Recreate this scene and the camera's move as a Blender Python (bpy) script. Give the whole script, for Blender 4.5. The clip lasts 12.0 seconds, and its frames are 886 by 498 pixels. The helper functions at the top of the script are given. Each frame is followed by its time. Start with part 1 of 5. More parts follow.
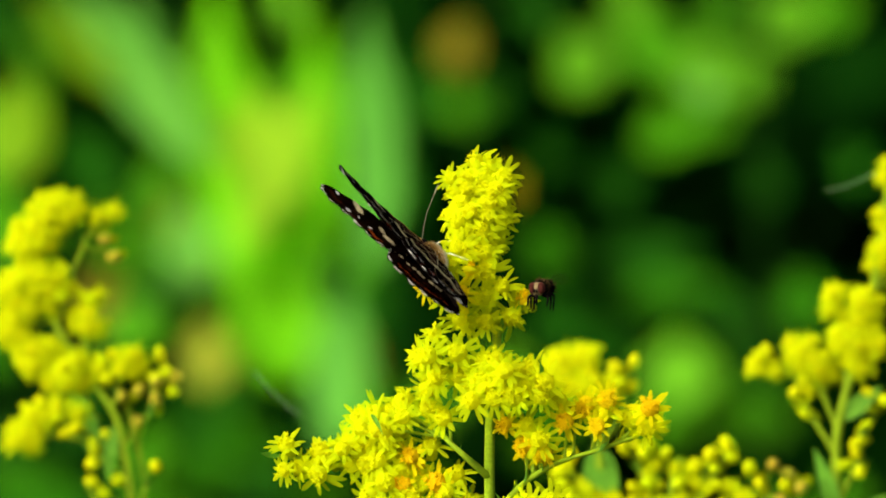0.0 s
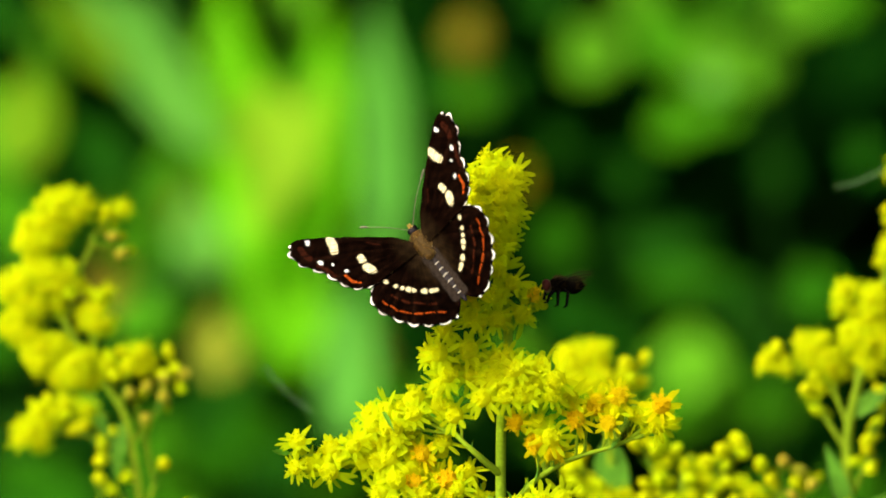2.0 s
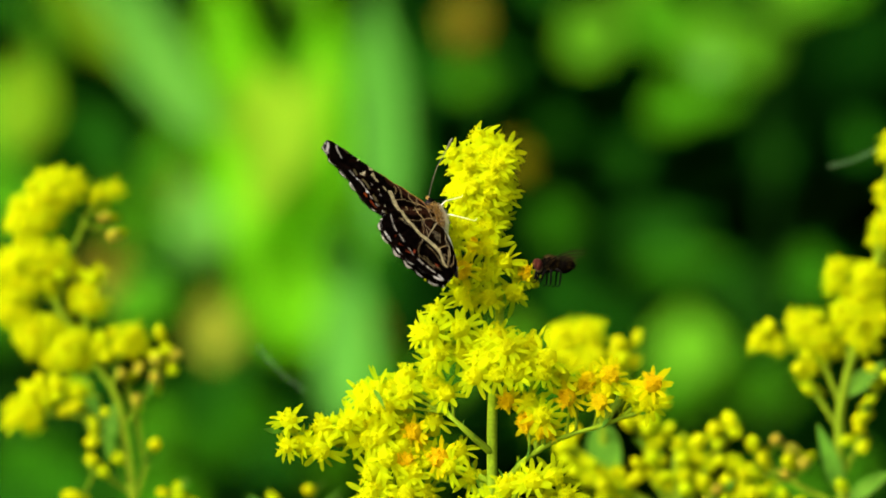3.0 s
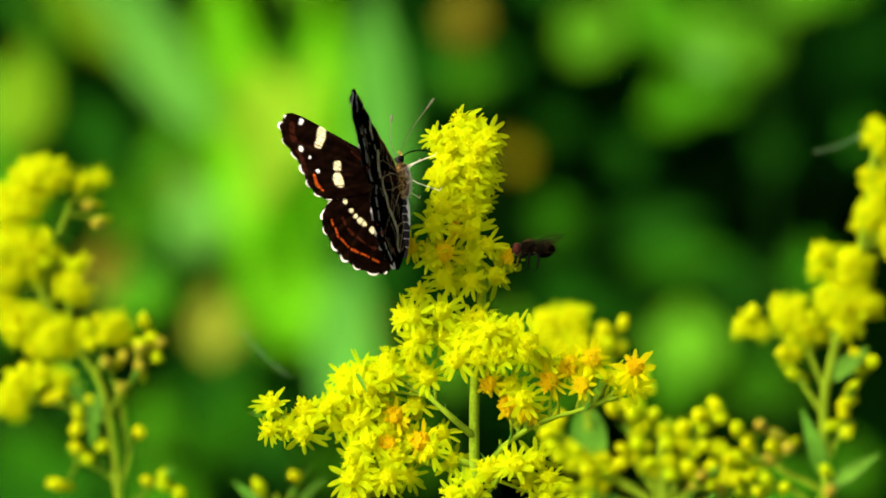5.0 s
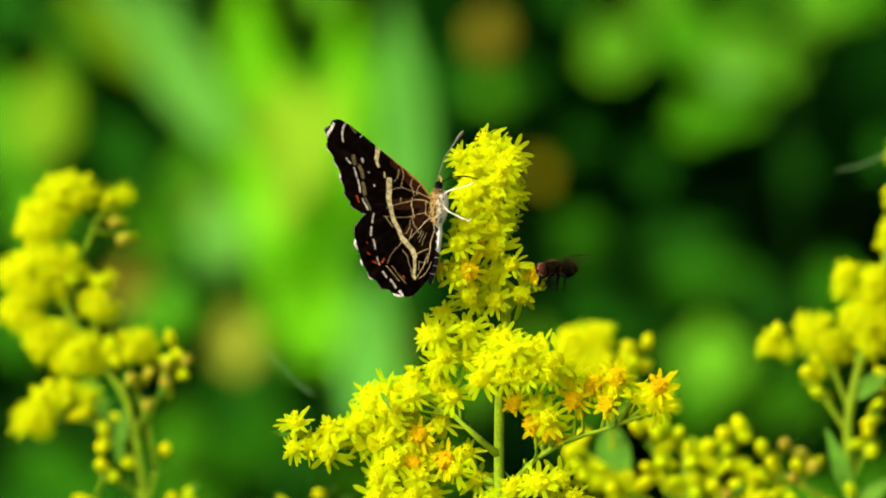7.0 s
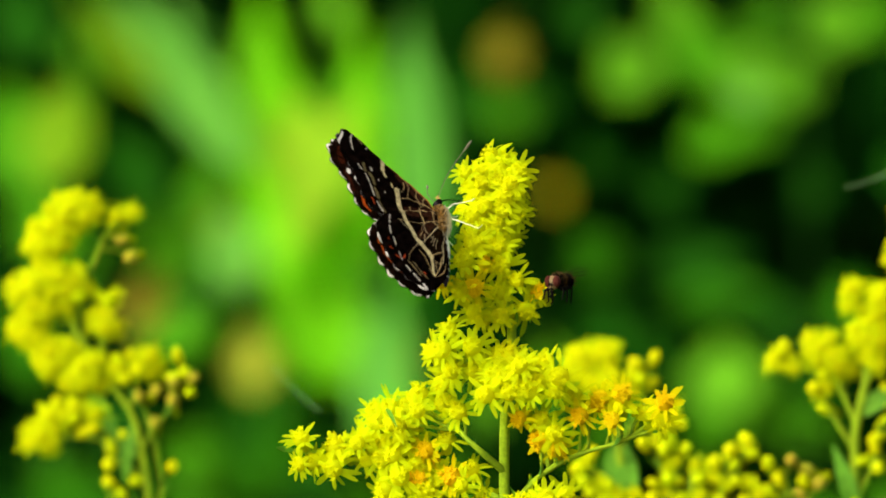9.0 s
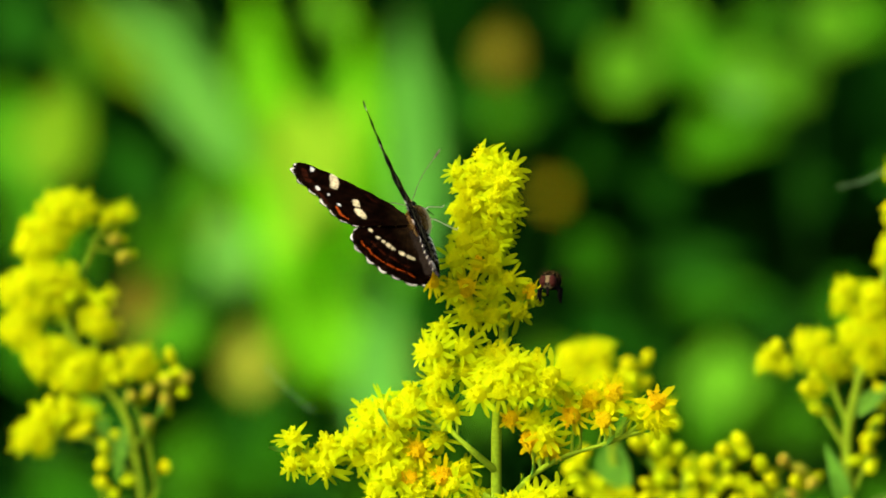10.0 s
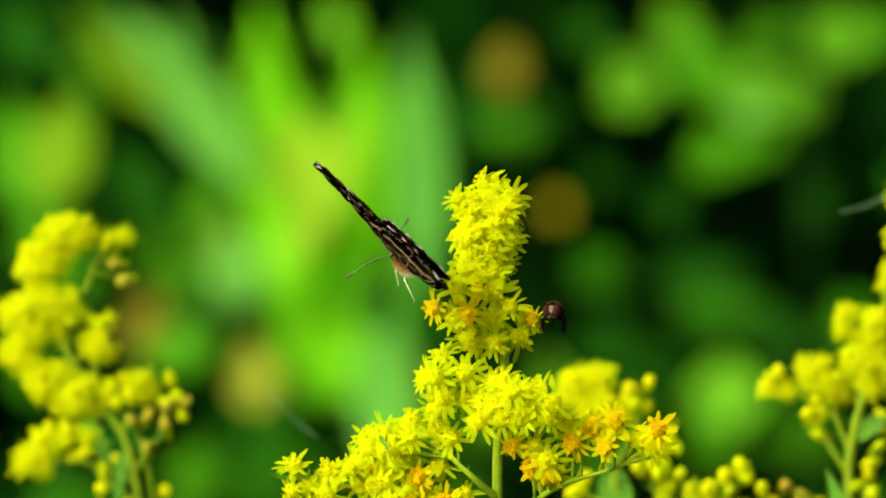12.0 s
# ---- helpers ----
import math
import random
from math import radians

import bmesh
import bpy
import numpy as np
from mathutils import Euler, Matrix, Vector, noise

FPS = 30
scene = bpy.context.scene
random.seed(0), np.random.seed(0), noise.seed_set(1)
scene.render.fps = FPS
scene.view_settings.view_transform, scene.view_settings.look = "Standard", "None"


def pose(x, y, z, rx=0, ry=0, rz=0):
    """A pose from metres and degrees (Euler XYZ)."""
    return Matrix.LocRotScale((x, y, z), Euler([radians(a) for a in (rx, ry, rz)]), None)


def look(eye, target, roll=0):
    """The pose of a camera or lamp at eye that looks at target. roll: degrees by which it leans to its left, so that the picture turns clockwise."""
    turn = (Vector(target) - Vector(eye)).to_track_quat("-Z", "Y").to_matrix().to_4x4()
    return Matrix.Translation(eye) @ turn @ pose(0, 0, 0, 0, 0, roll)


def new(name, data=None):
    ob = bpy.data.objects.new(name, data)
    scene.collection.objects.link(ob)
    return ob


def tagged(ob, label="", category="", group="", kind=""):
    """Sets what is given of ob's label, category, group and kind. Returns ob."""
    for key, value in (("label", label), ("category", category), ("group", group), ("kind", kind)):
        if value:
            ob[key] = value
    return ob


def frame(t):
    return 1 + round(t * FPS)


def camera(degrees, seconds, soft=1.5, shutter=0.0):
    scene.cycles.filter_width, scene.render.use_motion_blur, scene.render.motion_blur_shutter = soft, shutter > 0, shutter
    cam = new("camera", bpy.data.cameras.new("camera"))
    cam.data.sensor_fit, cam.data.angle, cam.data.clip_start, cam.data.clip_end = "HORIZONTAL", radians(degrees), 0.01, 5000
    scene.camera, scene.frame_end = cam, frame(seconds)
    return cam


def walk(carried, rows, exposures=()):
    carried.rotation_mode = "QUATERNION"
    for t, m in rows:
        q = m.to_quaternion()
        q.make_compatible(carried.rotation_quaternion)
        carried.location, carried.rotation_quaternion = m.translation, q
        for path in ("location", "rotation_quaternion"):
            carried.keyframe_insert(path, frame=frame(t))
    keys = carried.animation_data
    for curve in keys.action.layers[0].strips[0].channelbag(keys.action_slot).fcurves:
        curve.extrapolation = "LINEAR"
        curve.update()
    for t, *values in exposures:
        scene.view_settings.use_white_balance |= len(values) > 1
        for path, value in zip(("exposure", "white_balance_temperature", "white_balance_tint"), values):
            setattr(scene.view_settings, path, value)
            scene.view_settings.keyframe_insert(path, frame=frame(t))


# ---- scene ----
# A sunlit goldenrod with a map butterfly and a fly, filmed with a long lens from D metres.
D = 1.5
MM = 0.001
GRID = 1 / 14000      # the plan's unit: 1/14 mm in the plane of the flowers

cam = camera(4.277, 12.0, soft=1.8)
cam.data.dof.use_dof = True
cam.data.dof.focus_distance = 1.5
cam.data.dof.aperture_fstop = 25.0
walk(cam, [
    (0, look((-0.00759, -D, 1.00307), (0.00033, 0, 1.00328))),
    (0.5, look((-0.00750, -D, 1.00417), (0.00011, 0, 1.00361))),
    (1, look((-0.00774, -D, 1.00500), (-0.00044, 0, 1.00229))),
    (1.5, look((-0.00815, -D, 1.00549), (-0.00087, 0, 1.00241))),
    (2, look((-0.00821, -D, 1.00554), (-0.00109, 0, 1.00295))),
    (2.5, look((-0.00746, -D, 1.00495), (-0.00087, 0, 1.00251))),
    (3, look((-0.00600, -D, 1.00379), (-0.00000, 0, 1.00021))),
    (3.5, look((-0.00526, -D, 1.00226), (0.00065, 0, 0.99891))),
    (5.5, look((0.00057, -D, 0.99930), (0.00186, 0, 0.99869))),
    (6, look((0.00074, -D, 0.99942), (0.00099, 0, 0.99934))),
    (6.5, look((0.00000, -D, 1.00000), (-0.00000, 0, 1.00000))),
    (7, look((-0.00069, -D, 1.00053), (-0.00087, 0, 1.00054))),
    (7.5, look((-0.00074, -D, 1.00074), (-0.00131, 0, 1.00109))),
    (9.5, look((0.00375, -D, 0.99877), (-0.00099, 0, 1.00262))),
    (10, look((0.00404, -D, 0.99875), (-0.00054, 0, 1.00251))),
    (10.5, look((0.00405, -D, 0.99953), (-0.00054, 0, 1.00284))),
    (11, look((0.00445, -D, 1.00095), (-0.00054, 0, 1.00394))),
    (11.5, look((0.00524, -D, 1.00218), (-0.00055, 0, 1.00524))),
    (12, look((0.00564, -D, 1.00297), (-0.00066, 0, 1.00591))),
])

# ---- light ----
SUN = Vector((-0.654, -0.523, 0.545)).normalized()      # towards the sun
world = bpy.data.worlds.new("sky")
scene.world = world
world.use_nodes = True
sky = world.node_tree.nodes.new("ShaderNodeTexSky")
sky.sky_type, sky.sun_disc = "NISHITA", False
sky.air_density, sky.dust_density, sky.ozone_density = 0.6, 6.0, 0.2
sky.sun_elevation = math.asin(SUN.z)
sky.sun_rotation = math.atan2(SUN.x, SUN.y)
background = world.node_tree.nodes["Background"]
world.node_tree.links.new(sky.outputs[0], background.inputs[0])
background.inputs[1].default_value = 0.21
sun = new("sun", bpy.data.lights.new("sun", "SUN"))
sun.data.energy, sun.data.angle, sun.data.color = 2.3, radians(0.5), (0.94, 1.0, 0.86)
sun.matrix_world = look(SUN * 20, (0, 0, 0))
scene.view_settings.exposure = 0.75


# ---- materials ----
def surface(name, colour, rough=0.5, vary=0.25, scale=300.0, bump=0.2, sheer=0.0, sheer_colour=None, random=0.0, spec=0.15, clear=0.0):
    """A painted-by-nature surface: two scales of tone, fine relief, and for leaves some light coming through."""
    m = bpy.data.materials.new(name)
    m.use_nodes = True
    nodes, links = m.node_tree.nodes, m.node_tree.links
    shader = nodes["Principled BSDF"]
    shader.inputs["Roughness"].default_value = rough
    shader.inputs["Specular IOR Level"].default_value = spec
    place = nodes.new("ShaderNodeTexCoord")
    fine, broad = nodes.new("ShaderNodeTexNoise"), nodes.new("ShaderNodeTexNoise")
    fine.inputs["Scale"].default_value, broad.inputs["Scale"].default_value = scale * 5, scale
    for n in (fine, broad):
        n.inputs["Detail"].default_value = 4
        links.new(place.outputs["Object"], n.inputs["Vector"])
    both = nodes.new("ShaderNodeMath")
    both.operation = "ADD"
    links.new(fine.outputs[0], both.inputs[0])
    links.new(broad.outputs[0], both.inputs[1])
    spread = nodes.new("ShaderNodeMapRange")
    spread.inputs["From Min"].default_value, spread.inputs["From Max"].default_value = 0.7, 1.3
    spread.inputs["To Min"].default_value, spread.inputs["To Max"].default_value = 1 - vary, 1 + vary
    links.new(both.outputs[0], spread.inputs[0])
    tone = nodes.new("ShaderNodeHueSaturation")
    tone.inputs["Color"].default_value = (*colour, 1)
    links.new(spread.outputs[0], tone.inputs["Value"])
    if random:
        info = nodes.new("ShaderNodeObjectInfo")
        hue = nodes.new("ShaderNodeMapRange")
        hue.inputs["To Min"].default_value, hue.inputs["To Max"].default_value = 0.5 - random, 0.5 + random
        links.new(info.outputs["Random"], hue.inputs[0])
        links.new(hue.outputs[0], tone.inputs["Hue"])
    links.new(tone.outputs[0], shader.inputs["Base Color"])
    relief = nodes.new("ShaderNodeBump")
    relief.inputs["Strength"].default_value, relief.inputs["Distance"].default_value = bump, 0.0002
    links.new(fine.outputs[0], relief.inputs["Height"])
    links.new(relief.outputs[0], shader.inputs["Normal"])
    if sheer:
        through_light = nodes.new("ShaderNodeBsdfTranslucent")
        if sheer_colour:
            through_light.inputs[0].default_value = (*sheer_colour, 1)
        else:
            links.new(tone.outputs[0], through_light.inputs[0])
        mix = nodes.new("ShaderNodeMixShader")
        mix.inputs[0].default_value = sheer
        links.new(shader.outputs[0], mix.inputs[1])
        links.new(through_light.outputs[0], mix.inputs[2])
        links.new(mix.outputs[0], nodes["Material Output"].inputs[0])
        if clear:         # a thin petal lets part of the sun pass, tinted
            thin, blend = nodes.new("ShaderNodeBsdfTransparent"), nodes.new("ShaderNodeMixShader")
            thin.inputs[0].default_value = (1.0, 0.92, 0.03, 1)
            blend.inputs[0].default_value = clear
            links.new(mix.outputs[0], blend.inputs[1])
            links.new(thin.outputs[0], blend.inputs[2])
            links.new(blend.outputs[0], nodes["Material Output"].inputs[0])
    return m


def scaled_wing(name, layer):
    """Wing scales: the pattern laid on the wing, broken by fine scale rows."""
    m = bpy.data.materials.new(name)
    m.use_nodes = True
    nodes, links = m.node_tree.nodes, m.node_tree.links
    shader = nodes["Principled BSDF"]
    shader.inputs["Roughness"].default_value = 0.9
    shader.inputs["Specular IOR Level"].default_value = 0.0
    tint = nodes.new("ShaderNodeVertexColor")
    tint.layer_name = layer
    place = nodes.new("ShaderNodeTexCoord")
    dust = nodes.new("ShaderNodeTexNoise")
    dust.inputs["Scale"].default_value, dust.inputs["Detail"].default_value = 5000, 3
    links.new(place.outputs["Object"], dust.inputs["Vector"])
    spread = nodes.new("ShaderNodeMapRange")
    spread.inputs["From Min"].default_value, spread.inputs["From Max"].default_value = 0.3, 0.7
    spread.inputs["To Min"].default_value, spread.inputs["To Max"].default_value = 0.7, 1.3
    links.new(dust.outputs[0], spread.inputs[0])
    tone = nodes.new("ShaderNodeHueSaturation")
    links.new(tint.outputs[0], tone.inputs["Color"])
    links.new(spread.outputs[0], tone.inputs["Value"])
    links.new(tone.outputs[0], shader.inputs["Base Color"])
    relief = nodes.new("ShaderNodeBump")
    relief.inputs["Strength"].default_value, relief.inputs["Distance"].default_value = 0.35, 0.0001
    links.new(dust.outputs[0], relief.inputs["Height"])
    links.new(relief.outputs[0], shader.inputs["Normal"])
    return m


def clear_wing():
    m = surface("fly_wing", (0.03, 0.03, 0.008), 0.7, 0.3, 900, 0.1, spec=0.0)
    nodes, links = m.node_tree.nodes, m.node_tree.links
    glass, mix = nodes.new("ShaderNodeBsdfTransparent"), nodes.new("ShaderNodeMixShader")
    mix.inputs[0].default_value = 0.90
    links.new(nodes["Principled BSDF"].outputs[0], mix.inputs[1])
    links.new(glass.outputs[0], mix.inputs[2])
    links.new(mix.outputs[0], nodes["Material Output"].inputs[0])
    return m


PETAL = surface("petal", (0.65, 0.86, 0.006), 0.65, 0.05, 700, 0.06, 0.5, (0.76, 0.80, 0.006), 0.006, spec=0.0, clear=0.60)
DISK = surface("disk_floret", (0.68, 0.84, 0.006), 0.65, 0.06, 900, 0.08, 0.5, (0.78, 0.77, 0.006), 0.006, spec=0.0, clear=0.57)
# orange of faded heads, also used to colour heads in the butterfly's shadow
AGED_SHADOW_PETAL = surface("aged_shadow_petal", (0.78, 0.74, 0.003), 0.6, 0.12, 700, 0.15, 0.5, None, 0.01, spec=0.0, clear=0.5)
AGED_SHADOW_DISK = surface("aged_shadow_floret", (0.74, 0.56, 0.004), 0.65, 0.15, 900, 0.2, 0.5, None, 0.01, spec=0.0, clear=0.3)
HUSK = surface("flower_husk", (0.46, 0.56, 0.004), 0.6, 0.2, 600, 0.2, 0.5, None, 0.01, spec=0.0, clear=0.35)
STEM = surface("goldenrod_stem", (0.16, 0.25, 0.008), 0.75, 0.3, 500, 0.6, 0.15, (0.24, 0.40, 0.01), spec=0.02)
LEAF = surface("goldenrod_leaf", (0.075, 0.20, 0.014), 0.6, 0.4, 150, 0.5, 0.3, (0.10, 0.27, 0.010), 0.01, spec=0.03)
BUD = surface("flower_bud", (0.72, 0.82, 0.006), 0.6, 0.12, 600, 0.1, 0.5, None, 0.015, spec=0.0, clear=0.32)
DRY = surface("dry_bud", (0.32, 0.29, 0.01), 0.7, 0.35, 600, 0.4, 0.1, None, 0.02)
# sunny leaves are coloured as lit; shade, dim and deep ones as shaded
GREENS = {
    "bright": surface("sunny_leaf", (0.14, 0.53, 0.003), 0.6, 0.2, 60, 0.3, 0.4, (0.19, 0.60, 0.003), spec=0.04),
    "yellowish": surface("yellowing_leaf", (0.22, 0.43, 0.012), 0.6, 0.25, 60, 0.3, 0.4, (0.28, 0.48, 0.012), spec=0.04),
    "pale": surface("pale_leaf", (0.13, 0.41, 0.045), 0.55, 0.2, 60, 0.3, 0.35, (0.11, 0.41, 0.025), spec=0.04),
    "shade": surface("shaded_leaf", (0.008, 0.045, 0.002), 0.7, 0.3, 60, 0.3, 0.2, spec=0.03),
    "lime": surface("lime_leaf", (0.11, 0.24, 0.004), 0.6, 0.25, 60, 0.3, 0.4, (0.15, 0.28, 0.004), spec=0.04),
    "teal": surface("blue_green_leaf", (0.075, 0.28, 0.028), 0.55, 0.2, 60, 0.3, 0.35, (0.075, 0.28, 0.020), spec=0.04),
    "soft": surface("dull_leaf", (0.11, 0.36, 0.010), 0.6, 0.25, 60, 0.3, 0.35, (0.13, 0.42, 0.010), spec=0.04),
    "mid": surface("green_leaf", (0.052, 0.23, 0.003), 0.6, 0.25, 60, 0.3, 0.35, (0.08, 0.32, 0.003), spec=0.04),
    "dim": surface("dim_shade_leaf", (0.024, 0.14, 0.002), 0.65, 0.3, 60, 0.3, 0.3, (0.03, 0.17, 0.002), spec=0.03),
    "deep": surface("deep_shade_leaf", (0.010, 0.075, 0.002), 0.7, 0.3, 60, 0.3, 0.3, (0.012, 0.090, 0.002), spec=0.03),
    "olive": surface("olive_leaf", (0.24, 0.29, 0.02), 0.6, 0.3, 60, 0.3, 0.3, (0.28, 0.31, 0.02), spec=0.04),
    "brown": surface("withered_leaf", (0.16, 0.14, 0.008), 0.7, 0.3, 60, 0.4, 0.3, (0.17, 0.145, 0.008), spec=0.04),
    "orange": surface("rusty_leaf", (0.36, 0.35, 0.008), 0.7, 0.3, 60, 0.4, 0.3, (0.36, 0.35, 0.008), spec=0.04),
}
WEED_STEM = surface("weed_stem", (0.010, 0.045, 0.004), 0.8, 0.3, 60, 0.3, spec=0.0)
# far darker than real foliage: the brush's deep shade is in this colour
SHADE_LEAF = surface("shade_toned_leaf", (0.0045, 0.034, 0.002), 0.8, 0.35, 20, 0.3, 0.15, spec=0.0)
BARK = surface("bark", (0.12, 0.09, 0.06), 0.85, 0.4, 20, 0.6, spec=0.05)
SOIL = surface("meadow_soil", (0.05, 0.055, 0.02), 0.9, 0.5, 3, 0.5)
GRASS = surface("grass_blade", (0.05, 0.15, 0.008), 0.7, 0.35, 5, 0.2, 0.2, spec=0.05)
TOP_SCALES, UNDER_SCALES = scaled_wing("upper_wing_scales", "pattern"), scaled_wing("under_wing_scales", "pattern")
FUR = surface("brown_fur", (0.40, 0.25, 0.055), 0.8, 0.4, 2500, 0.5, spec=0.0)
ABDOMEN = surface("banded_abdomen", (0.022, 0.018, 0.018), 0.8, 0.4, 1500, 0.4, spec=0.0)
CREAM = surface("cream_scales", (0.84, 0.79, 0.60), 0.7, 0.2, 2000, 0.3, 0.3, spec=0.0)
HAIR = surface("tawny_fur", (0.60, 0.42, 0.15), 0.8, 0.4, 2500, 0.5, 0.4, spec=0.0)
SHINE = surface("dark_thorax", (0.060, 0.036, 0.012), 0.6, 0.4, 2500, 0.5, spec=0.01)
RING = surface("abdomen_ring", (0.48, 0.44, 0.34), 0.7, 0.3, 2000, 0.3, spec=0.0)
LEG = surface("leg_scales", (0.72, 0.66, 0.50), 0.7, 0.3, 2000, 0.3, spec=0.0)
CLUB = surface("antenna_club", (0.10, 0.10, 0.06), 0.6, 0.4, 2500, 0.3, spec=0.0)
DARK = surface("dark_chitin", (0.004, 0.0035, 0.003), 0.7, 0.4, 1500, 0.3, spec=0.0)
FLY_BODY = surface("fly_chitin", (0.0022, 0.0017, 0.0012), 0.6, 0.5, 2500, 0.5, spec=0.0)
FLY_FACE = surface("fly_face", (0.13, 0.095, 0.045), 0.8, 0.3, 2500, 0.4, spec=0.0)
FLY_EYE = surface("fly_eye", (0.045, 0.012, 0.008), 0.5, 0.25, 6000, 0.5, spec=0.01)
FLY_FUZZ = surface("fly_dust", (0.045, 0.029, 0.010), 0.8, 0.4, 2500, 0.4, spec=0.0)
FLY_DUST = surface("golden_dust", (0.13, 0.085, 0.028), 0.8, 0.4, 2500, 0.4, spec=0.0)
FLY_WING = clear_wing()
THREAD = surface("spider_thread", (0.16, 0.30, 0.12), 0.4, 0.4, 400, 0.2)


# ---- mesh helpers ----
def spot(u, v, y=0.0):
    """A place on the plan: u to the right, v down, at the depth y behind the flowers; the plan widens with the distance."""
    k = (D + y) / D
    return Vector(((u - 784) * GRID * k, y, 1.0 - (v - 441) * GRID * k))


def part(name, bm, materials, parent=None, label="", smooth=True):
    """Links a bmesh as one mesh object, under a thing or a part."""
    data = bpy.data.meshes.new(name)
    bm.to_mesh(data)
    bm.free()
    for m in materials if isinstance(materials, (list, tuple)) else [materials]:
        data.materials.append(m)
    if smooth:
        data.polygons.foreach_set("use_smooth", [True] * len(data.polygons))
    ob = new(name, data)
    ob.parent = parent
    return tagged(ob, label)


def thing(name, place, label, category, group="", kind=""):
    ob = new(name)
    ob.empty_display_size = 0.01
    ob.location = place
    return tagged(ob, label, category, group, kind)


def smooth_line(points, steps=6):
    """A flowing line through the points (Catmull-Rom)."""
    pts = [Vector(p) for p in points]
    pts = [2 * pts[0] - pts[1]] + pts + [2 * pts[-1] - pts[-2]]
    out = []
    for a, b, c, d in zip(pts, pts[1:], pts[2:], pts[3:]):
        for i in range(steps):
            t = i / steps
            out.append(0.5 * (2 * b + (c - a) * t + (2 * a - 5 * b + 4 * c - d) * t * t + (3 * b - a - 3 * c + d) * t ** 3))
    return out + [pts[-2]]


def tube(bm, line, radii, sides=7, slot=0):
    """A closed tube along a line; radii: one number or one for each point."""
    line = [Vector(p) for p in line]
    if not isinstance(radii, (list, tuple)):
        radii = [radii] * len(line)
    rings = []
    for i, p in enumerate(line):
        way = (line[min(i + 1, len(line) - 1)] - line[max(i - 1, 0)]).normalized()
        side = way.orthogonal() if abs(way.y) > 0.9 else way.cross(Vector((0, 1, 0)))
        side.normalize()
        over = way.cross(side)
        rings.append([bm.verts.new(p + radii[i] * (math.cos(a) * side + math.sin(a) * over))
                      for a in (2 * math.pi * k / sides for k in range(sides))])
    faces = []
    for r, s in zip(rings, rings[1:]):
        for k in range(sides):
            faces.append(bm.faces.new((r[k], r[(k + 1) % sides], s[(k + 1) % sides], s[k])))
    faces += [bm.faces.new(rings[0][::-1]), bm.faces.new(rings[-1])]
    for f in faces:
        f.material_index = slot


def lump(bm, centre, size, turn=None, rings=6, sides=9, slot=0, wobble=0.0):
    """A rounded, slightly uneven ellipsoid."""
    m = Matrix.Translation(centre) @ (turn.to_4x4() if turn else Matrix())
    top, grid = bm.verts.new(m @ Vector((0, 0, size[2]))), []
    for i in range(1, rings):
        a = math.pi * i / rings
        row = []
        for k in range(sides):
            b = 2 * math.pi * k / sides
            w = 1 + wobble * random.uniform(-1, 1)
            row.append(bm.verts.new(m @ Vector((w * size[0] * math.sin(a) * math.cos(b), w * size[1] * math.sin(a) * math.sin(b), size[2] * math.cos(a)))))
        grid.append(row)
    low = bm.verts.new(m @ Vector((0, 0, -size[2])))
    faces = [bm.faces.new((top, grid[0][k], grid[0][(k + 1) % sides])) for k in range(sides)]
    for r, s in zip(grid, grid[1:]):
        faces += [bm.faces.new((r[k], s[k], s[(k + 1) % sides], r[(k + 1) % sides])) for k in range(sides)]
    faces += [bm.faces.new((low, grid[-1][(k + 1) % sides], grid[-1][k])) for k in range(sides)]
    for f in faces:
        f.material_index = slot


def blade(bm, root, tip, side, half_width, bend, steps=6, slot=0, shape=0.8, fold=0.18):
    """A leaf or petal: a folded, arched sheet from root to tip, bend metres out of line in the middle."""
    root, tip = Vector(root), Vector(tip)
    way = (tip - root).normalized()
    side = (Vector(side) - way * way.dot(side)).normalized()
    out = side.cross(way)
    rows = []
    for i in range(steps + 1):
        t = i / steps
        if shape:
            w = half_width * max(0.06, math.sin(math.pi * min(1, 0.04 + 0.96 * t) ** shape)) if i < steps else half_width * 0.08
        else:        # strap with a blunt, rounded end
            w = half_width * max(0.3, (1 - abs(2 * t - 1) ** 3) ** 0.5)
        c = root.lerp(tip, t) + out * bend * math.sin(math.pi * t)
        rows.append([bm.verts.new(c + side * w * s + out * abs(s) * w * fold) for s in (-1, -0.5, 0, 0.5, 1)])
    for r, s in zip(rows, rows[1:]):
        for k in range(4):
            bm.faces.new((r[k], r[k + 1], s[k + 1], s[k])).material_index = slot


def aim(way, spin=0.0):
    """A turn that points local z along way."""
    return Vector(way).to_track_quat("Z", "Y").to_matrix() @ Matrix.Rotation(spin, 3, "Z")


